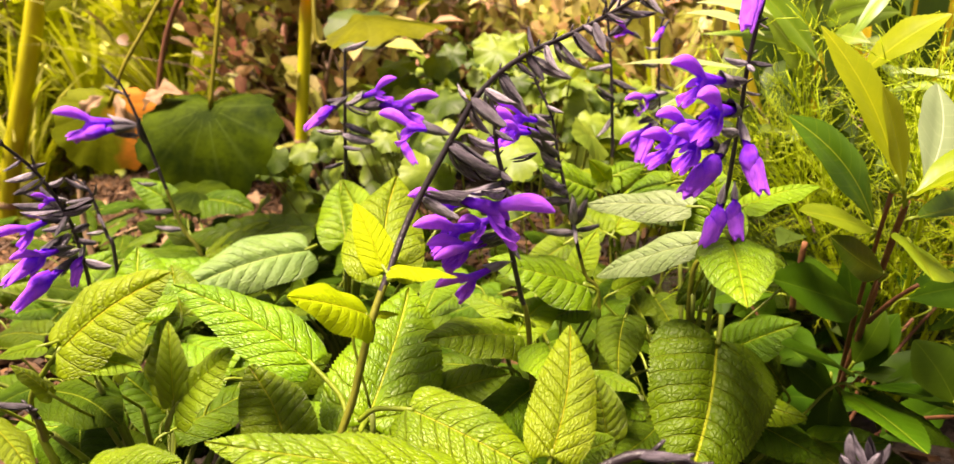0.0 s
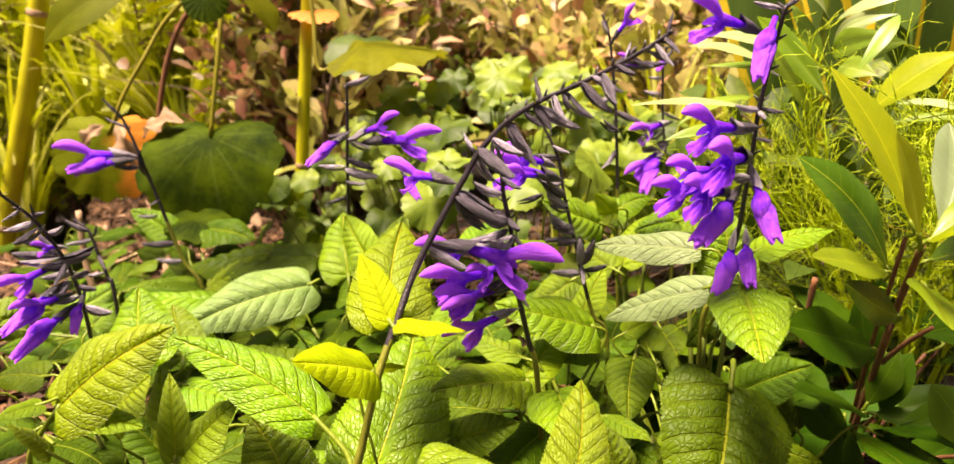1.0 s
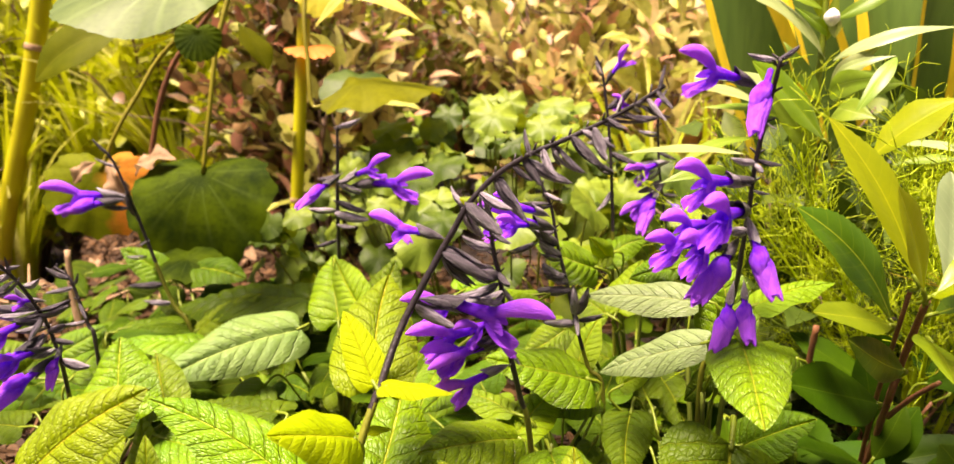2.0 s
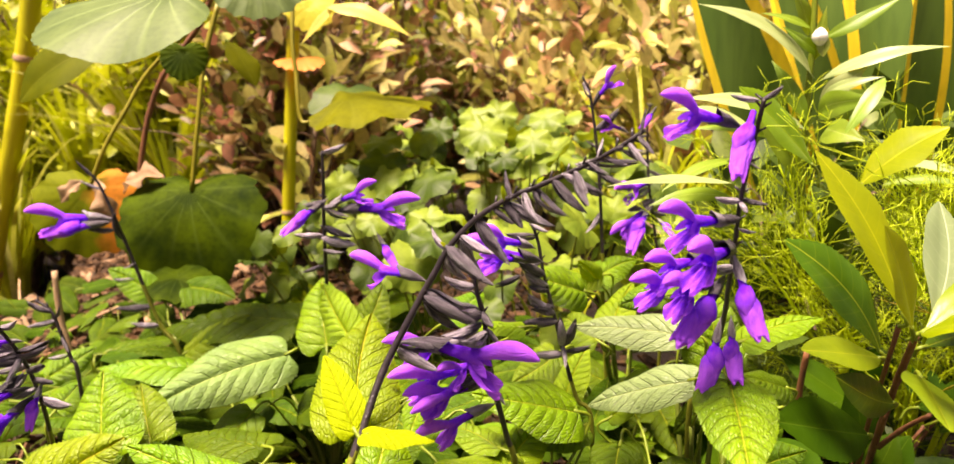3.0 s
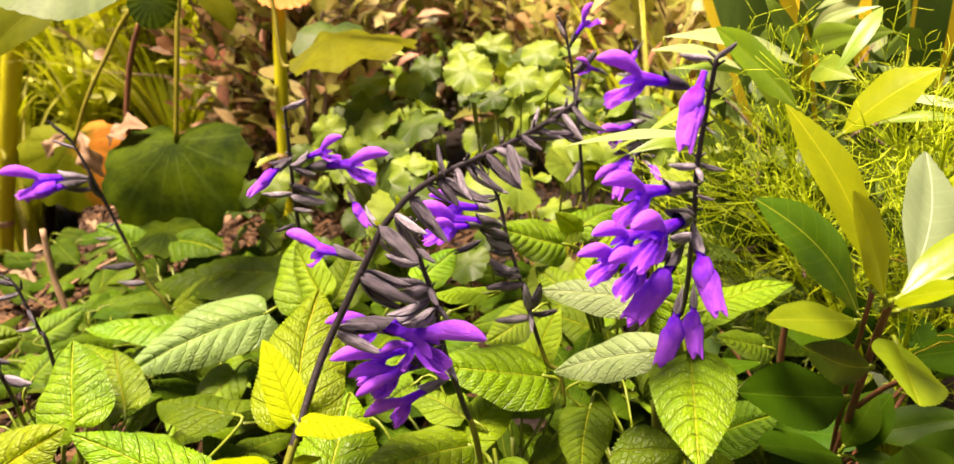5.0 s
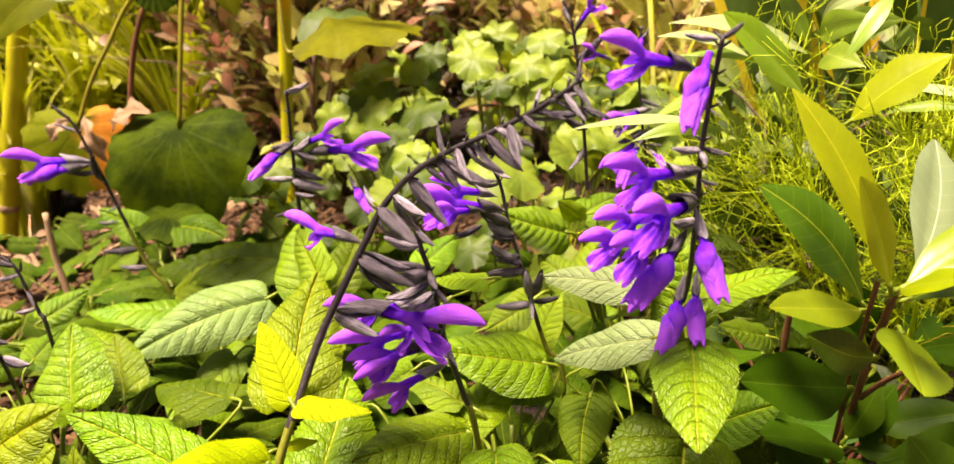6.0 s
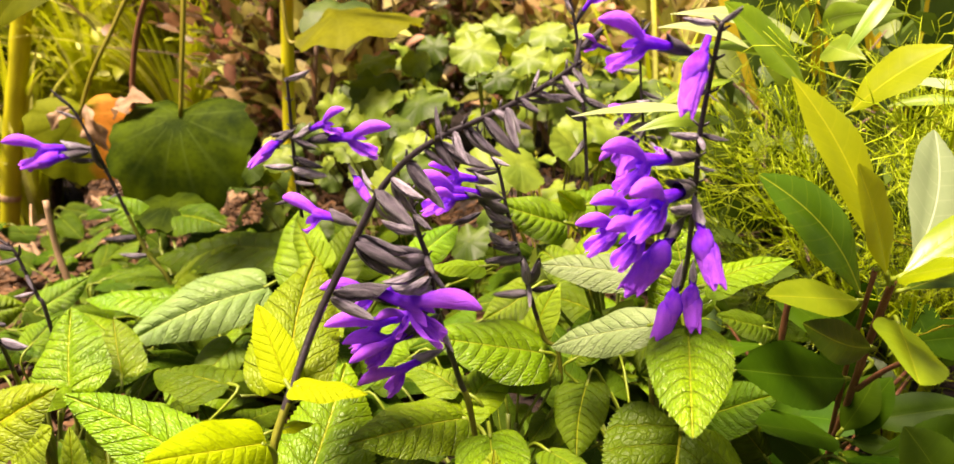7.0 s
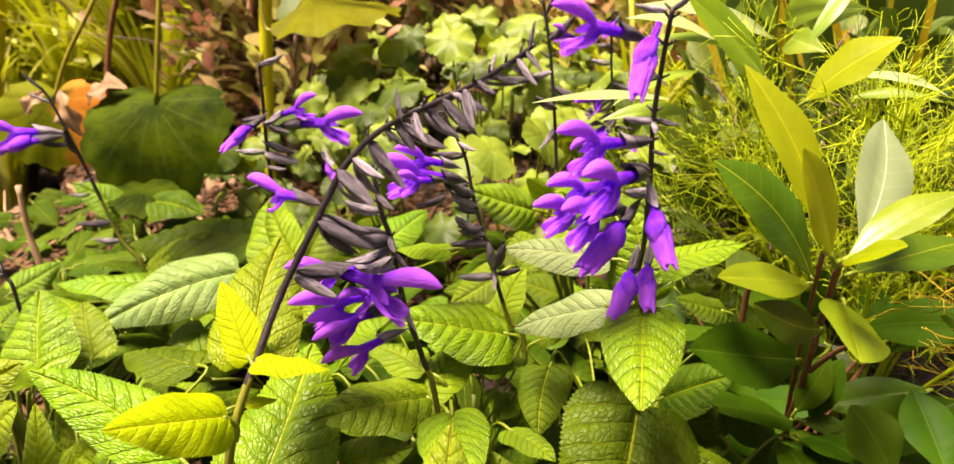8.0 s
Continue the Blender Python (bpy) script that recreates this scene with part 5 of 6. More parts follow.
flower(left_spike, (-0.318, 0.560, 0.399), (-0.354, 0.520, 0.368), 0, 1)
flower(left_spike, (-0.307, 0.540, 0.449), (-0.323, 0.520, 0.457), 0, 0)
bud(left_spike, (-0.314, 0.540, 0.444), (-0.344, 0.520, 0.449), 1.00)
bud(left_spike, (-0.313, 0.540, 0.441), (-0.339, 0.520, 0.443), 1.00)
bud(left_spike, (-0.316, 0.540, 0.449), (-0.344, 0.530, 0.460), 1.00)
bud(left_spike, (-0.315, 0.520, 0.474), (-0.337, 0.510, 0.468), 1.00)
bud(left_spike, (-0.313, 0.540, 0.439), (-0.277, 0.530, 0.451), 1.00)
bud(left_spike, (-0.317, 0.550, 0.419), (-0.349, 0.540, 0.402), 1.00)
bud(left_spike, (-0.311, 0.520, 0.469), (-0.325, 0.500, 0.459), 1.00)
bud(left_spike, (-0.321, 0.570, 0.391), (-0.289, 0.560, 0.388), 1.00)
bud(left_spike, (-0.320, 0.560, 0.412), (-0.293, 0.550, 0.412), 0.90)
bud(left_spike, (-0.318, 0.510, 0.485), (-0.328, 0.500, 0.477), 0.80)
bud(left_spike, (-0.315, 0.520, 0.474), (-0.310, 0.510, 0.491), 0.60)
bud(left_spike, (-0.313, 0.550, 0.427), (-0.338, 0.540, 0.424), 1.00)
bud(left_spike, (-0.310, 0.540, 0.434), (-0.321, 0.520, 0.438), 1.00)
bud(left_spike, (-0.318, 0.560, 0.404), (-0.331, 0.540, 0.404), 1.00)
bud(left_spike, (-0.317, 0.560, 0.396), (-0.334, 0.550, 0.389), 1.00)
bud(left_spike, (-0.315, 0.540, 0.441), (-0.324, 0.530, 0.465), 1.00)
bud(left_spike, (-0.315, 0.550, 0.422), (-0.291, 0.540, 0.431), 0.90)
bud(left_spike, (-0.314, 0.530, 0.463), (-0.292, 0.520, 0.471), 0.80)
bud(left_spike, (-0.322, 0.520, 0.478), (-0.297, 0.510, 0.483), 0.70)
bud(left_spike, (-0.309, 0.540, 0.438), (-0.311, 0.520, 0.422), 1.00)
side_spike = spike_stem(sage_left, [(-0.380, 0.700, 0.120), (-0.350, 0.660, 0.359), (-0.355, 0.660, 0.392), (-0.361, 0.660, 0.416), (-0.367, 0.660, 0.437), (-0.380, 0.660, 0.448)], 0.0020, 0.0011)
bud(side_spike, (-0.367, 0.660, 0.436), (-0.385, 0.650, 0.450), 1.00)
bud(side_spike, (-0.365, 0.660, 0.428), (-0.388, 0.650, 0.425), 1.00)
bud(side_spike, (-0.361, 0.660, 0.413), (-0.349, 0.650, 0.399), 0.80)
bud(side_spike, (-0.357, 0.660, 0.395), (-0.373, 0.650, 0.395), 1.00)
bud(side_spike, (-0.362, 0.660, 0.431), (-0.351, 0.650, 0.445), 0.60)
near_spike = spike_stem(sage_right, [(0.300, 0.420, 0.120), (0.247, 0.360, 0.308), (0.231, 0.350, 0.332), (0.222, 0.350, 0.344)], 0.0030, 0.0020)
bud(near_spike, (0.224, 0.350, 0.341), (0.205, 0.340, 0.372), 1.10)
bud(near_spike, (0.227, 0.350, 0.343), (0.233, 0.350, 0.359), 1.00)
bud(near_spike, (0.221, 0.350, 0.339), (0.201, 0.340, 0.357), 1.00)
bud(near_spike, (0.227, 0.350, 0.341), (0.215, 0.340, 0.368), 1.00)
bud(near_spike, (0.225, 0.350, 0.339), (0.218, 0.330, 0.366), 1.00)
low_spike = spike_stem(sage_arch, [(0.060, 0.330, 0.325), (0.078, 0.330, 0.347), (0.101, 0.330, 0.360), (0.121, 0.330, 0.359), (0.136, 0.330, 0.352)], 0.0030, 0.0020)
bud(low_spike, (0.103, 0.330, 0.360), (0.130, 0.320, 0.365), 1.00)
bud(low_spike, (0.101, 0.330, 0.360), (0.118, 0.340, 0.356), 0.90)
edge_spike = spike_stem(sage_front, [(-0.252, 0.400, 0.324), (-0.247, 0.390, 0.342), (-0.243, 0.380, 0.356)], 0.0026, 0.0016)
bud(edge_spike, (-0.243, 0.380, 0.356), (-0.260, 0.370, 0.363), 1.00)

# ---- laurel shrub ----
laurel = thing("laurel_shrub", (0.36, 0.72, GROUND), "young laurel with glossy yellow-green leaves on reddish stem", "shrub")
laurel_leaf(laurel, (0.296, 0.500, 0.465), (0.253, 0.540, 0.567), 0.034, -11, "young", 0.05)
laurel_leaf(laurel, (0.296, 0.490, 0.459), (0.268, 0.475, 0.528), 0.032, 2, "young")
laurel_leaf(laurel, (0.319, 0.510, 0.459), (0.357, 0.580, 0.524), 0.041, -29, "pale", 0.04)
laurel_leaf(laurel, (0.306, 0.500, 0.454), (0.316, 0.450, 0.480), 0.024, -24, "young")
laurel_leaf(laurel, (0.308, 0.500, 0.455), (0.382, 0.520, 0.489), 0.025, 12, "mid")
laurel_leaf(laurel, (0.331, 0.540, 0.430), (0.424, 0.580, 0.437), 0.043, 16, "deep")
laurel_leaf(laurel, (0.314, 0.560, 0.418), (0.243, 0.560, 0.504), 0.047, 0, "deep", 0.07)
laurel_leaf(laurel, (0.309, 0.550, 0.419), (0.234, 0.500, 0.445), 0.030, 5, "mid")
laurel_leaf(laurel, (0.320, 0.550, 0.385), (0.256, 0.500, 0.427), 0.027, 52, "deep")
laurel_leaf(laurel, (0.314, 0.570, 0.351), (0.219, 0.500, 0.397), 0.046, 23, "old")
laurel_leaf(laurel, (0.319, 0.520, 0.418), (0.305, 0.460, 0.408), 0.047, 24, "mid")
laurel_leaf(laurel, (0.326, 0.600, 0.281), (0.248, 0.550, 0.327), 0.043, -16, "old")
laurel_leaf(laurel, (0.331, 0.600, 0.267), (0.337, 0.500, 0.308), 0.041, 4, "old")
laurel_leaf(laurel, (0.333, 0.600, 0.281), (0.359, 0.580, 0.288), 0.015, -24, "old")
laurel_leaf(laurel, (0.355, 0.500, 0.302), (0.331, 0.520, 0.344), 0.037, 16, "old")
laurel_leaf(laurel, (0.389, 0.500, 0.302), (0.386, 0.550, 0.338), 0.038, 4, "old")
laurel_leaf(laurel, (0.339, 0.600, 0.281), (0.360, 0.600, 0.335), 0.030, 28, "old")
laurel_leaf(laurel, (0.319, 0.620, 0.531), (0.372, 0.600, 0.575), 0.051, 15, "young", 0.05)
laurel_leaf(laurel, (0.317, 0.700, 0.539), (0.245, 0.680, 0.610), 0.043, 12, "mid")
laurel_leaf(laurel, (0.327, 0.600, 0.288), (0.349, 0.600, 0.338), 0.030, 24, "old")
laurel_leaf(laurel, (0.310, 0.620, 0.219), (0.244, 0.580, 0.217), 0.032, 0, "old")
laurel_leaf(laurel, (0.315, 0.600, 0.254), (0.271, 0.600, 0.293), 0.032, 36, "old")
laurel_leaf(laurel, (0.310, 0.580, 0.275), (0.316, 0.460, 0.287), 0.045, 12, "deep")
twig(laurel, [(0.340, 0.670, 0.171), (0.334, 0.630, 0.256), (0.331, 0.600, 0.320), (0.323, 0.560, 0.388), (0.309, 0.510, 0.449)], 0.0030, 0.0022, bark_red)
twig(laurel, [(0.311, 0.700, 0.302), (0.309, 0.690, 0.337), (0.310, 0.680, 0.376)], 0.0030, 0.0026, bark_red)
twig(laurel, [(0.331, 0.590, 0.331), (0.338, 0.570, 0.356), (0.345, 0.550, 0.376)], 0.0022, 0.0016, bark_red)

# Filler leaves low in the shrub, their shade already in the dark green.
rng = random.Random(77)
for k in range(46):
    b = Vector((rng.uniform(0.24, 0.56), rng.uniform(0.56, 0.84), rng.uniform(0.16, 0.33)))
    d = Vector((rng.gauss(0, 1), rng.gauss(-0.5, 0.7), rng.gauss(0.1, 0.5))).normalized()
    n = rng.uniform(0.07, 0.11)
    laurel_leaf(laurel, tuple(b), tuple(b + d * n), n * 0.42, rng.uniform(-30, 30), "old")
grow_stems(laurel, 8, 0.0016, bark_red)

# ---- tall plant with lance-shaped leaves ----
lance_plant = thing("lance_leaf_plant", (0.40, 0.88, GROUND), "upright plant with pale green lance-shaped leaves", "plant")
lance_leaf(lance_plant, (0.374, 0.850, 0.614), (0.249, 0.840, 0.696), 0.030, 4, "pale", 0.12)
lance_leaf(lance_plant, (0.378, 0.850, 0.639), (0.331, 0.830, 0.669), 0.013, 56, "mid", 0.08)
lance_leaf(lance_plant, (0.381, 0.850, 0.614), (0.482, 0.800, 0.640), 0.023, -12, "pale", 0.12)
lance_leaf(lance_plant, (0.381, 0.850, 0.656), (0.449, 0.830, 0.692), 0.016, -40, "mid", 0.08)
lance_leaf(lance_plant, (0.375, 0.840, 0.578), (0.403, 0.760, 0.593), 0.027, -72, "mid", 0.18)
lance_leaf(lance_plant, (0.364, 0.840, 0.562), (0.224, 0.800, 0.601), 0.030, 4, "pale", 0.08)
lance_leaf(lance_plant, (0.358, 0.840, 0.553), (0.236, 0.820, 0.570), 0.025, 8, "mid", 0.08)
lance_leaf(lance_plant, (0.367, 0.800, 0.565), (0.378, 0.740, 0.556), 0.029, -48, "mid", 0.12)
lance_leaf(lance_plant, (0.364, 0.840, 0.572), (0.332, 0.860, 0.637), 0.019, 20, "mid", 0.08)
lance_leaf(lance_plant, (0.372, 0.850, 0.634), (0.375, 0.830, 0.687), 0.015, 28, "mid", 0.08)
lance_leaf(lance_plant, (0.369, 0.860, 0.660), (0.346, 0.850, 0.709), 0.015, 40, "mid", 0.08)
lance_leaf(lance_plant, (0.424, 0.800, 0.506), (0.498, 0.770, 0.505), 0.016, 8, "mid", 0.08)
lance_leaf(lance_plant, (0.438, 0.820, 0.525), (0.507, 0.780, 0.508), 0.016, 4, "pale", 0.10)
lance_leaf(lance_plant, (0.284, 0.800, 0.538), (0.197, 0.760, 0.513), 0.020, -12, "mid", 0.08)
lance_leaf(lance_plant, (0.224, 0.620, 0.537), (0.123, 0.580, 0.543), 0.011, -8, "pale", 0.03)
lance_leaf(lance_plant, (0.278, 0.800, 0.498), (0.188, 0.780, 0.496), 0.018, 8, "mid", 0.08)
lance_leaf(lance_plant, (0.376, 0.840, 0.590), (0.415, 0.820, 0.625), 0.021, -40, "pale", 0.10)
lance_leaf(lance_plant, (0.364, 0.860, 0.603), (0.320, 0.840, 0.587), 0.016, 32, "mid", 0.08)
lance_leaf(lance_plant, (0.345, 0.800, 0.517), (0.284, 0.780, 0.592), 0.030, 36, "mid", 0.05)
lance_leaf(lance_plant, (0.368, 0.850, 0.667), (0.313, 0.840, 0.684), 0.012, 24, "mid", 0.08)
lance_leaf(lance_plant, (0.387, 0.860, 0.583), (0.452, 0.840, 0.588), 0.032, -44, "mid", 0.10)
lance_leaf(lance_plant, (0.378, 0.840, 0.637), (0.365, 0.830, 0.667), 0.014, 48, "pale", 0.08)
lance_leaf(lance_plant, (0.375, 0.830, 0.597), (0.412, 0.780, 0.614), 0.013, -52, "pale", 0.20)
lance_leaf(lance_plant, (0.412, 0.780, 0.613), (0.364, 0.760, 0.553), 0.017, -4, "mid", 0.12)
lance_leaf(lance_plant, (0.298, 0.800, 0.566), (0.212, 0.790, 0.590), 0.018, -4, "pale", 0.08)
twig(lance_plant, [(0.368, 0.870, 0.371), (0.367, 0.860, 0.456), (0.367, 0.855, 0.521), (0.367, 0.850, 0.589), (0.370, 0.850, 0.642), (0.371, 0.850, 0.709)], 0.0045, 0.0030, stem_green)

bud_white = plain_material("white_flower_bud", (0.82, 0.80, 0.74), (0.70, 0.68, 0.60), 0.5, 60.0, 0.3, 0.2)


def knob_at(s, a):
    th = math.pi * a
    r = 0.0075 * math.sin(math.pi * (0.04 + 0.94 * s)) ** 0.7 * (1 + 0.10 * math.cos(5 * th))
    return Vector((0.370, 0.830, 0.657)) + Vector((r * math.sin(th), r * math.cos(th), 0.018 * s - 0.009))


v, f = grid_mesh(10, 20, knob_at)
part("flower_bud", v, f, bud_white, lance_plant, label="small white flower bud")

# ---- variegated agave ----
agave = thing("variegated_agave", (0.70, 1.35, GROUND), "agave with deep green blades edged in yellow", "plant")
strap_blade(agave, (0.481, 1.200, 0.395), (0.284, 1.120, 0.867), 0.101)
strap_blade(agave, (0.593, 1.250, 0.391), (0.404, 1.200, 0.903), 0.062)
strap_blade(agave, (0.593, 1.350, 0.373), (0.544, 1.350, 0.952), 0.094)
strap_blade(agave, (0.619, 1.150, 0.407), (0.586, 1.050, 0.865), 0.052)
strap_blade(agave, (0.712, 1.400, 0.370), (0.686, 1.450, 0.970), 0.132)
strap_blade(agave, (0.800, 1.400, 0.354), (0.857, 1.400, 0.896), 0.129)
strap_blade(agave, (0.713, 1.500, 0.329), (0.555, 1.600, 0.976), 0.133)
strap_blade(agave, (0.807, 1.300, 0.361), (0.887, 1.300, 0.807), 0.110)

# ---- big-leaved plant ----
begonia = thing("begonia_plant", (-0.50, 1.40, GROUND), "big-leaved plant with round green and yellowing leaves", "plant")
round_leaf(begonia, (-0.503, 1.250, 0.473), (0.050, -0.740, 0.680), 0.124, "dark", hang=0.75, curl=0.3)
round_leaf(begonia, (-0.721, 1.310, 0.480), (0.300, -0.900, 0.250), 0.096, "turning", hang=0.8)
round_leaf(begonia, (-0.230, 1.290, 0.616), (0.030, -0.220, 0.970), 0.113, "old", lobes=27, hang=0.75, ripple=0.05, cut=0.02, top=(-1, 0.1, 0.05), waves=9, ribs=11)
round_leaf(begonia, (-0.271, 1.450, 0.619), (0.100, -0.600, 0.800), 0.069, "geranium_dark", lobes=7)
round_leaf(begonia, (-0.359, 0.950, 0.747), (-0.05, -0.44, 0.90), 0.128, "pale", lobes=37, hang=0.75, cut=0.012, top=(1, 0.15, 0.1), waves=5, ribs=13)
round_leaf(begonia, (-0.261, 1.000, 0.792), (0.100, -0.800, 0.500), 0.065, "pale", lobes=17, hang=0.7, cut=0.018)
round_leaf(begonia, (-0.429, 1.120, 0.697), (0.25, -0.9, 0.25), 0.034, "dark", lobes=19, hang=0.75, cut=0.02)
laurel_leaf(begonia, (-0.536, 1.150, 0.716), (-0.677, 1.100, 0.633), 0.085, 20, "shade", 0.12)
laurel_leaf(begonia, (-0.413, 1.250, 0.721), (-0.362, 1.220, 0.644), 0.060, 30, "shade", 0.08)
laurel_leaf(begonia, (-0.495, 1.280, 0.707), (-0.616, 1.300, 0.687), 0.055, -20, "shade", 0.08)
round_leaf(begonia, (-0.432, 1.700, 0.713), (0.100, -0.300, 0.950), 0.056, "orange", lobes=17, cut=0.03)
lance_leaf(begonia, (-0.257, 1.300, 0.772), (-0.111, 1.280, 0.714), 0.047, -4, "yellow", 0.12)
lance_leaf(begonia, (-0.237, 1.300, 0.778), (-0.305, 1.300, 0.713), 0.019, 20, "yellow", 0.02)
round_leaf(begonia, (-0.340, 1.500, 0.802), (0.100, -0.900, 0.400), 0.050, "yellow")
round_leaf(begonia, (-0.495, 1.150, 0.345), (0.200, -0.300, 0.900), 0.054, "dark")
stalk(begonia, [(-0.502, 1.250, 0.475), (-0.483, 1.260, 0.587), (-0.468, 1.280, 0.694), (-0.442, 1.300, 0.788)], 0.0038)
stalk(begonia, [(-0.721, 1.310, 0.480), (-0.688, 1.320, 0.550), (-0.651, 1.340, 0.615), (-0.607, 1.360, 0.685), (-0.488, 1.350, 0.777)], 0.0036)
stalk(begonia, [(-0.264, 1.290, 0.600), (-0.310, 1.290, 0.582), (-0.319, 1.300, 0.627), (-0.321, 1.310, 0.662), (-0.326, 1.320, 0.722), (-0.324, 1.340, 0.801)], 0.0034)
stalk(begonia, [(-0.367, 0.950, 0.723), (-0.404, 1.100, 0.747), (-0.441, 1.300, 0.817)], 0.0040)
stalk(begonia, [(-0.263, 1.000, 0.763), (-0.340, 1.150, 0.808), (-0.436, 1.300, 0.855)], 0.0040)
twig(begonia, [(-0.698, 1.380, 0.199), (-0.687, 1.400, 0.381), (-0.662, 1.400, 0.533), (-0.611, 1.400, 0.664), (-0.502, 1.380, 0.780), (-0.432, 1.360, 0.927)], 0.0058, 0.0045, bark_red)
dry_leaf(begonia, (-0.641, 1.280, 0.473), (-0.552, 1.260, 0.500), 0.046, 0)
dry_leaf(begonia, (-0.679, 1.270, 0.502), (-0.647, 1.260, 0.421), 0.044, -32)
dry_leaf(begonia, (-0.515, 1.160, 0.296), (-0.447, 1.140, 0.330), 0.039, 0)
dry_leaf(begonia, (-0.702, 1.270, 0.499), (-0.737, 1.250, 0.462), 0.027, 20)
twig(begonia, [(-0.669, 1.120, 0.156), (-0.656, 1.100, 0.218), (-0.665, 1.100, 0.295), (-0.664, 1.100, 0.375)], 0.0065, 0.0045, straw)

# ---- canes ----
cane([(-1.877, 2.400, -0.189), (-1.738, 2.400, 0.267), (-1.628, 2.400, 0.575), (-1.533, 2.400, 0.883), (-1.446, 2.400, 1.224)], 0.032)
cane([(-0.504, 1.720, 0.257), (-0.485, 1.720, 0.434), (-0.460, 1.720, 0.644), (-0.436, 1.720, 0.844), (-0.397, 1.720, 1.169)], 0.015)

# ---- geranium mound ----
geranium = thing("geranium_plant", (-0.02, 1.35, GROUND), "mound of scalloped grey-green geranium leaves", "plant")
rng = random.Random(12)
for k in range(300):
    x, y = rng.uniform(-0.46, 0.46), rng.uniform(0.93, 1.85)
    if x < -0.12 and y < 1.15:
        continue
    dome = 0.19 + 0.27 * math.exp(-(x / 0.36) ** 2) * (0.3 + 0.7 * min(1, (y - 0.85) / 0.5))
    z = GROUND + dome * (1 - 0.5 * rng.random() ** 2.2) + rng.gauss(0, 0.02)
    r = rng.uniform(0.022, 0.044)
    nrm = (rng.gauss(0, 0.6) + x, rng.gauss(-0.6, 0.6), 0.9)
    ob = round_leaf(geranium, (x, y, z), nrm, r, rng.choice(["geranium", "geranium", "geranium_dark"]), rng.choice([17, 19, 23]), 0.0, rng.uniform(0.08, 0.18), 0.034, waves=rng.choice([4, 5, 6]), ribs=9)
    v, f = tube([(x, y, z), (x * 0.95, y + 0.02, z - 0.04), (x * 0.9, y + 0.05, z - 0.10)], 0.0012, 0.0016, 5, 4)
    part("petiole", v, f, stem_olive, ob, at=(x, y, z))

# ---- feathery fennel ----
rng = random.Random(3)
tips = [(rng.uniform(0.26, 0.68), rng.uniform(0.60, 0.92), rng.uniform(0.34, 0.56)) for _ in range(17)]
fennel("fennel_plant", (0.46, 0.80, GROUND), tips, fennel_green, "feathery bright green fennel fronds", 21, 0.4, 0.0005)
# Dark fronds added behind, to paint the shade under the bright ones.
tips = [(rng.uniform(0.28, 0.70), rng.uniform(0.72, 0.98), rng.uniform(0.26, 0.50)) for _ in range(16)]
fennel("fennel_plant", (0.50, 0.90, GROUND), tips, fennel_dark_copy, "feathery fennel with shade painted into its deep green", 23, 0.8, 0.0004)
fennel("dry_fennel", (0.60, 0.66, GROUND), [(0.478, 0.60, 0.385), (0.480, 0.58, 0.345)], fennel_rust, "rust-coloured drying fennel frond", 22, 0.4, 0.0005)

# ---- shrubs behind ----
# Added shrubs: their deep green stands in for shade behind the fennel.
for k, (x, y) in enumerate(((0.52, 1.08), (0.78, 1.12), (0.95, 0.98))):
    shrub("dark_backing_shrub", (x, y, GROUND), 0.2, 0.36, 700, 0.07, shade_leaves, "low deep green shrub added as painted shade behind fennel", 220 + k, twigs=9)
for k, (x, y) in enumerate(((0.15, 2.25), (0.50, 2.0), (0.85, 2.2), (-0.55, 2.1))):
    shrub("willowy_shrub", (x, y, GROUND), 0.22, 0.85, 420, 0.085, pink_leaves, "sparse pale shrub with pink-flushed leaves", 180 + k, twigs=7)
for k in range(7):
    sage_weed = thing("low_weed", (-0.50 + 0.05 * k, 1.06 + 0.1 * ((k * 5) % 4), GROUND), "low broad-leaved olive weed under the big leaves", "plant", "weeds in the mulch")
    undergrowth(sage_weed, 7, 0.10, 0.02, 0.15, random.Random(300 + k), ("mid", "young", "old"))
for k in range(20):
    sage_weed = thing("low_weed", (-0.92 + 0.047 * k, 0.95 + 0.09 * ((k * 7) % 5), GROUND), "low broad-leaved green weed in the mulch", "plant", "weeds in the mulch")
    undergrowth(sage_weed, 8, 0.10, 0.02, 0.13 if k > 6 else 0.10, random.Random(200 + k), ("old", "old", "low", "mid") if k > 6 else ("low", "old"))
rng = random.Random(91)
for k in range(16):
    x, y = rng.uniform(-0.62, -0.20), rng.uniform(0.98, 1.32)
    sage_weed = thing("low_weed", (x, y, GROUND), "low broad-leaved olive weed over the mulch", "plant", "weeds in the mulch")
    undergrowth(sage_weed, 8, 0.09, 0.03, 0.15, random.Random(400 + k), ("old", "low", "old", "low"))
rng = random.Random(58)
for k in range(4):
    x, y = rng.uniform(-1.05, -0.62), rng.uniform(1.40, 1.75)
    sage_weed = thing("low_weed", (x, y, GROUND), "low broad-leaved olive weed over the mulch", "plant", "weeds in the mulch")
    undergrowth(sage_weed, 7, 0.10, 0.03, 0.14, random.Random(500 + k), ("low", "old"))
rng = random.Random(57)
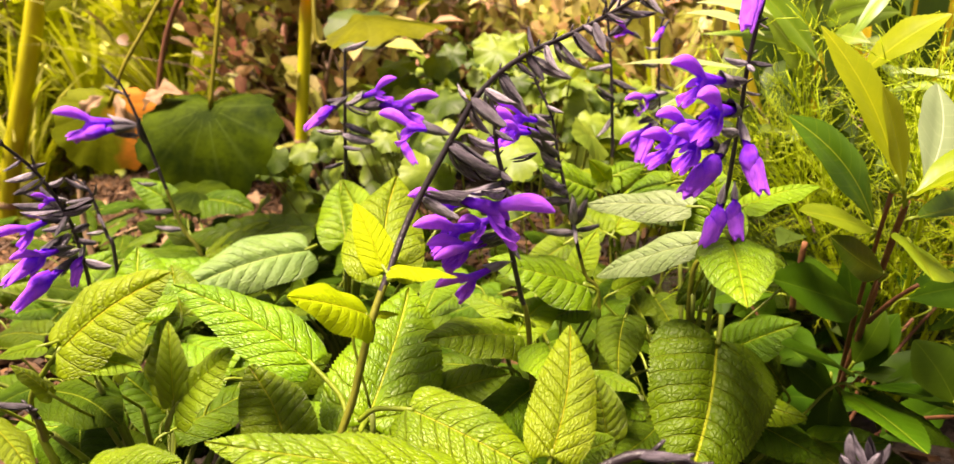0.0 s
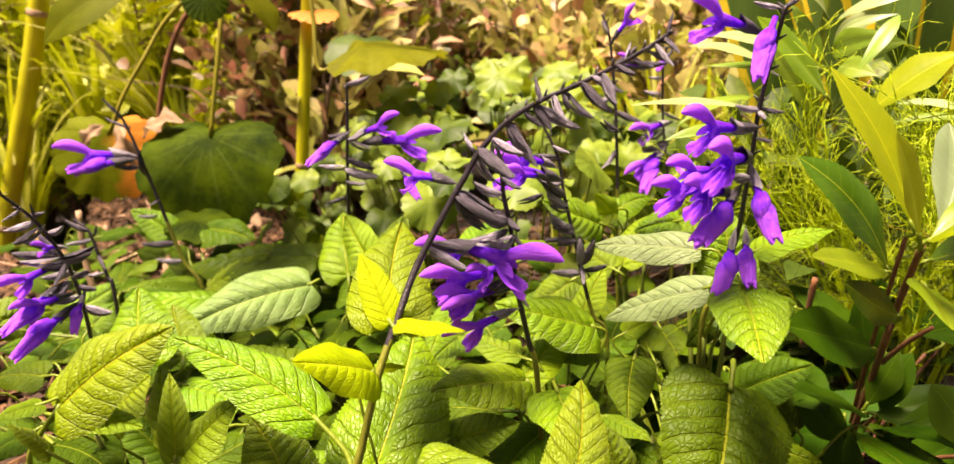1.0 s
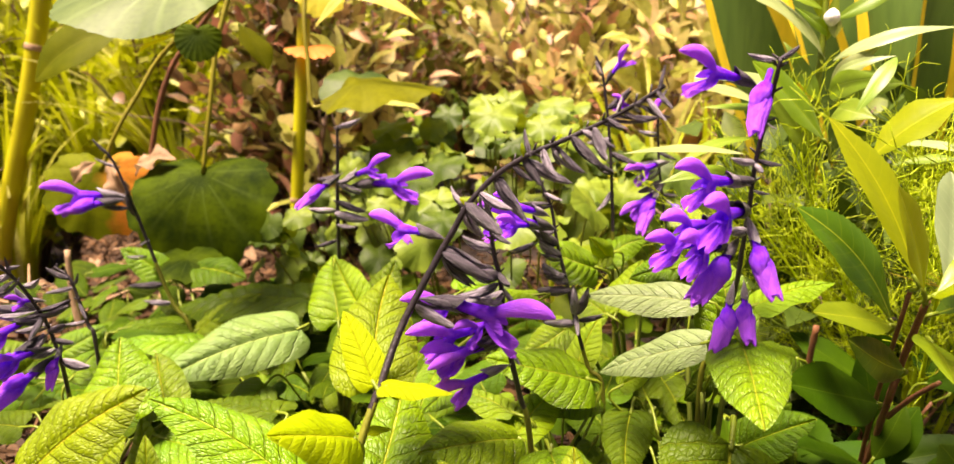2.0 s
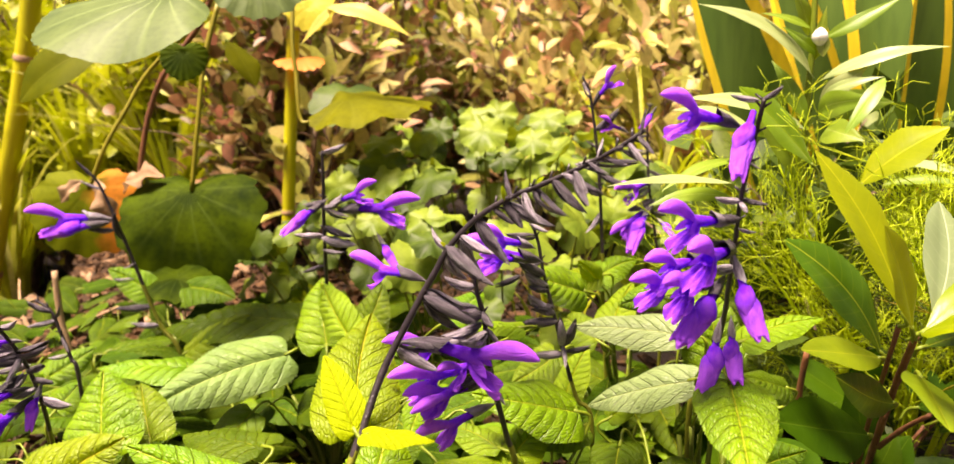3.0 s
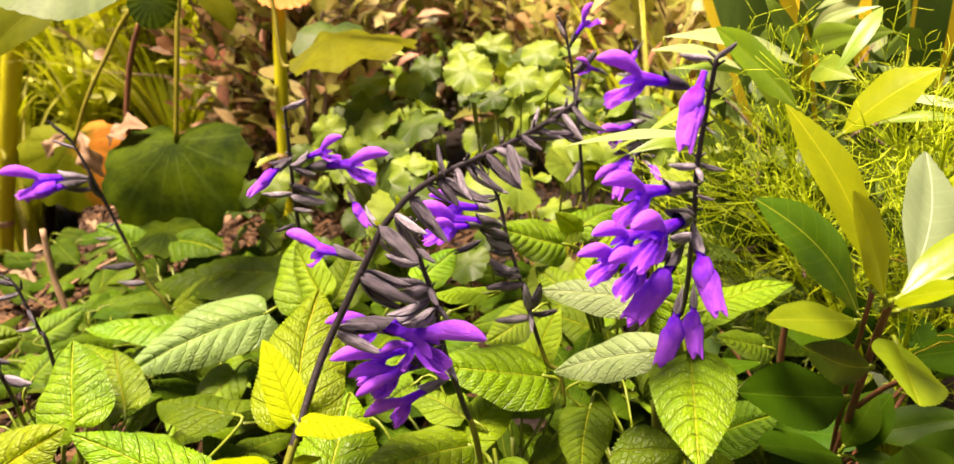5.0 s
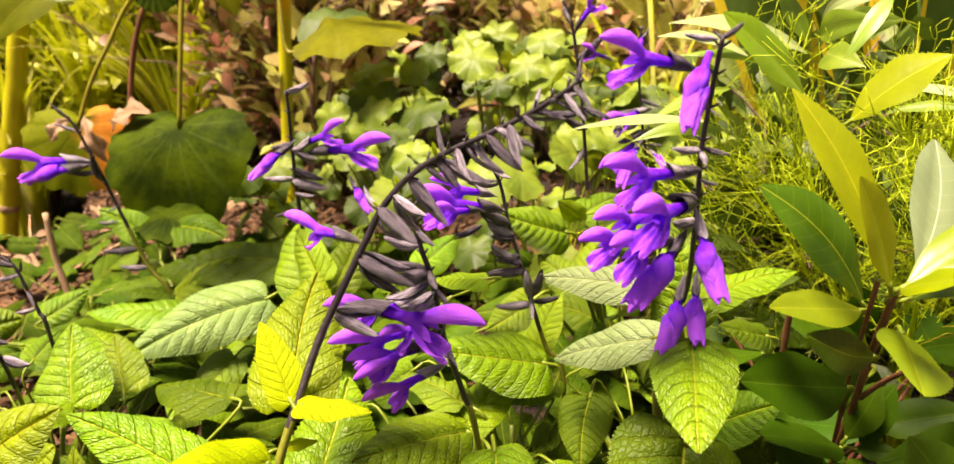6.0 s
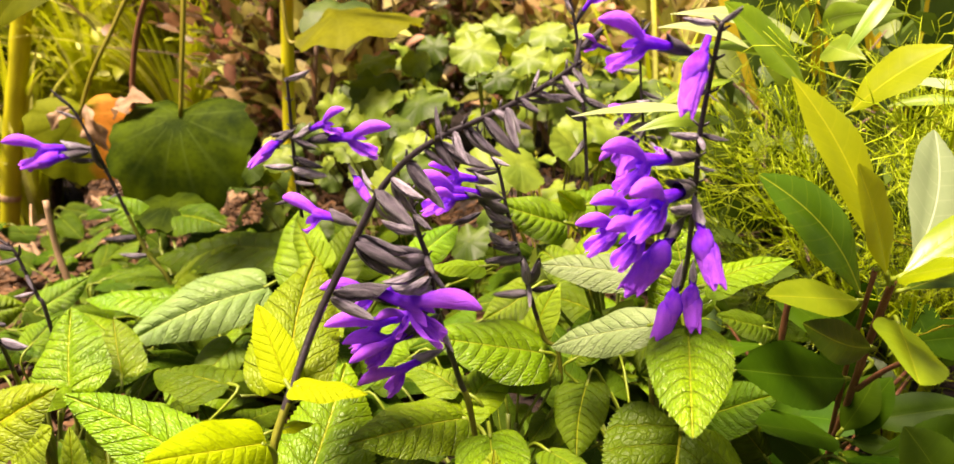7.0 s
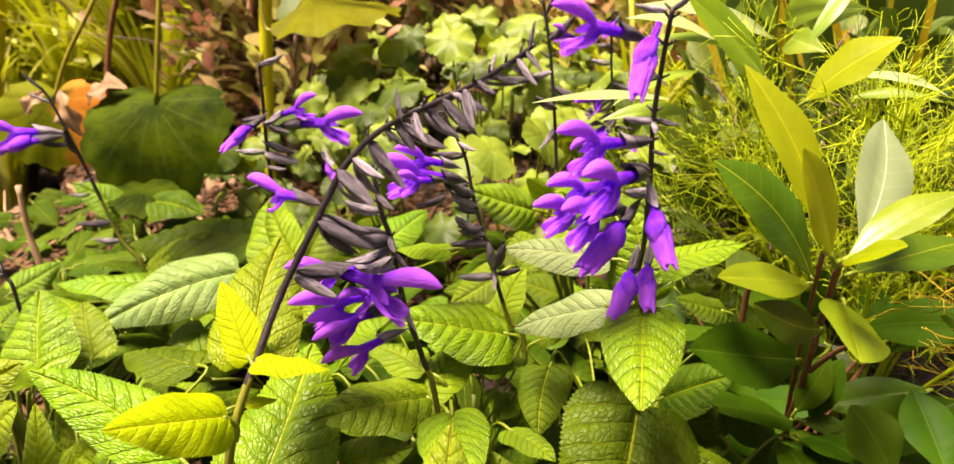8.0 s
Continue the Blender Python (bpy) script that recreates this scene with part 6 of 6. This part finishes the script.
for k in range(15):
    x, y = rng.uniform(-1.30, -0.72), rng.uniform(1.45, 2.25)
    at = Vector((x, y, ground_z(x, y) + 0.028))
    litter = thing("fallen_leaf", tuple(at), "curled tan dead leaf lying on the bark mulch", "dead leaf", "fallen leaves")
    th, n = rng.uniform(0, 6.28), rng.uniform(0.05, 0.11)
    dry_leaf(litter, tuple(at), tuple(at + Vector((math.cos(th), math.sin(th), rng.uniform(0.0, 0.35))) * n), n * rng.uniform(0.3, 0.5), rng.uniform(-30, 30))
for k in range(22):
    x, y = rng.uniform(-1.30, -0.72), rng.uniform(1.45, 2.25)
    at = Vector((x, y, ground_z(x, y) + 0.025))
    th, n = rng.uniform(0, 6.28), rng.uniform(0.10, 0.26)
    d = Vector((math.cos(th), math.sin(th), rng.uniform(0.02, 0.5))) * n
    litter = thing("dead_twig", tuple(at), "thin dry brown twig fallen on the mulch", "twig", "fallen twigs")
    twig(litter, [tuple(at), tuple(at + d * 0.5 + Vector((0, 0, 0.008))), tuple(at + d)], 0.0032, 0.0018, straw if k % 3 else bark_brown)
for k in range(2):
    shrub("lime_shrub", (-1.8 - 0.4 * k, 2.85 + 0.2 * k, GROUND), 0.25, 0.35, 700, 0.07, green_leaves, "low yellow-green shrub between the canes", 260 + k, twigs=9)
for k in range(8):
    shrub("lime_shrub", (-2.9 + 0.30 * k, 3.0 - 0.12 * (k % 2), GROUND), 0.40, 1.0 + 0.15 * (k % 2), 1900, 0.075, grass_leaves, "bright lime-green leafy shrub behind the canes", 160 + k)
for k in range(8):
    x = -0.70 + 0.31 * k
    flushed = k > 2
    shrub("loropetalum_shrub", (x, 2.35 + 0.25 * (k % 3), GROUND), 0.42, 0.95 + 0.12 * (k % 2), 2300, 0.062, pink_leaves if flushed else red_leaves,
          "pale green shrub flushed with pink new leaves" if flushed else "bronze-red small-leaved shrub with bare brown twigs", 60 + k)
for k in range(8):
    x = -3.6 + 0.95 * k
    shrub("green_shrub", (x, 3.6 + 0.3 * (k % 2), GROUND), 0.75, 1.7 + 0.2 * (k % 3), 3200, 0.07, green_leaves, "loose yellow-green shrub at the back of the bed", 90 + k, twigs=20)
for k in range(7):
    grass_clump("grass_tuft", (-2.5 + 0.22 * k, 2.55 + 0.2 * (k % 3), GROUND), 80, 0.95, 0.022, grass_leaves, "bright yellow-green arching grass", 120 + k)
for k in range(5):
    grass_clump("grass_tuft", (0.35 + 0.16 * k, 1.7 + 0.2 * (k % 2), GROUND), 50, 0.62, 0.016, grass_leaves, "bright yellow-green arching grass", 140 + k)
grass_clump("grass_tuft", (0.10, 1.14, GROUND + 0.1), 22, 0.2, 0.005, grass_leaves, "bright yellow-green arching grass", 150)
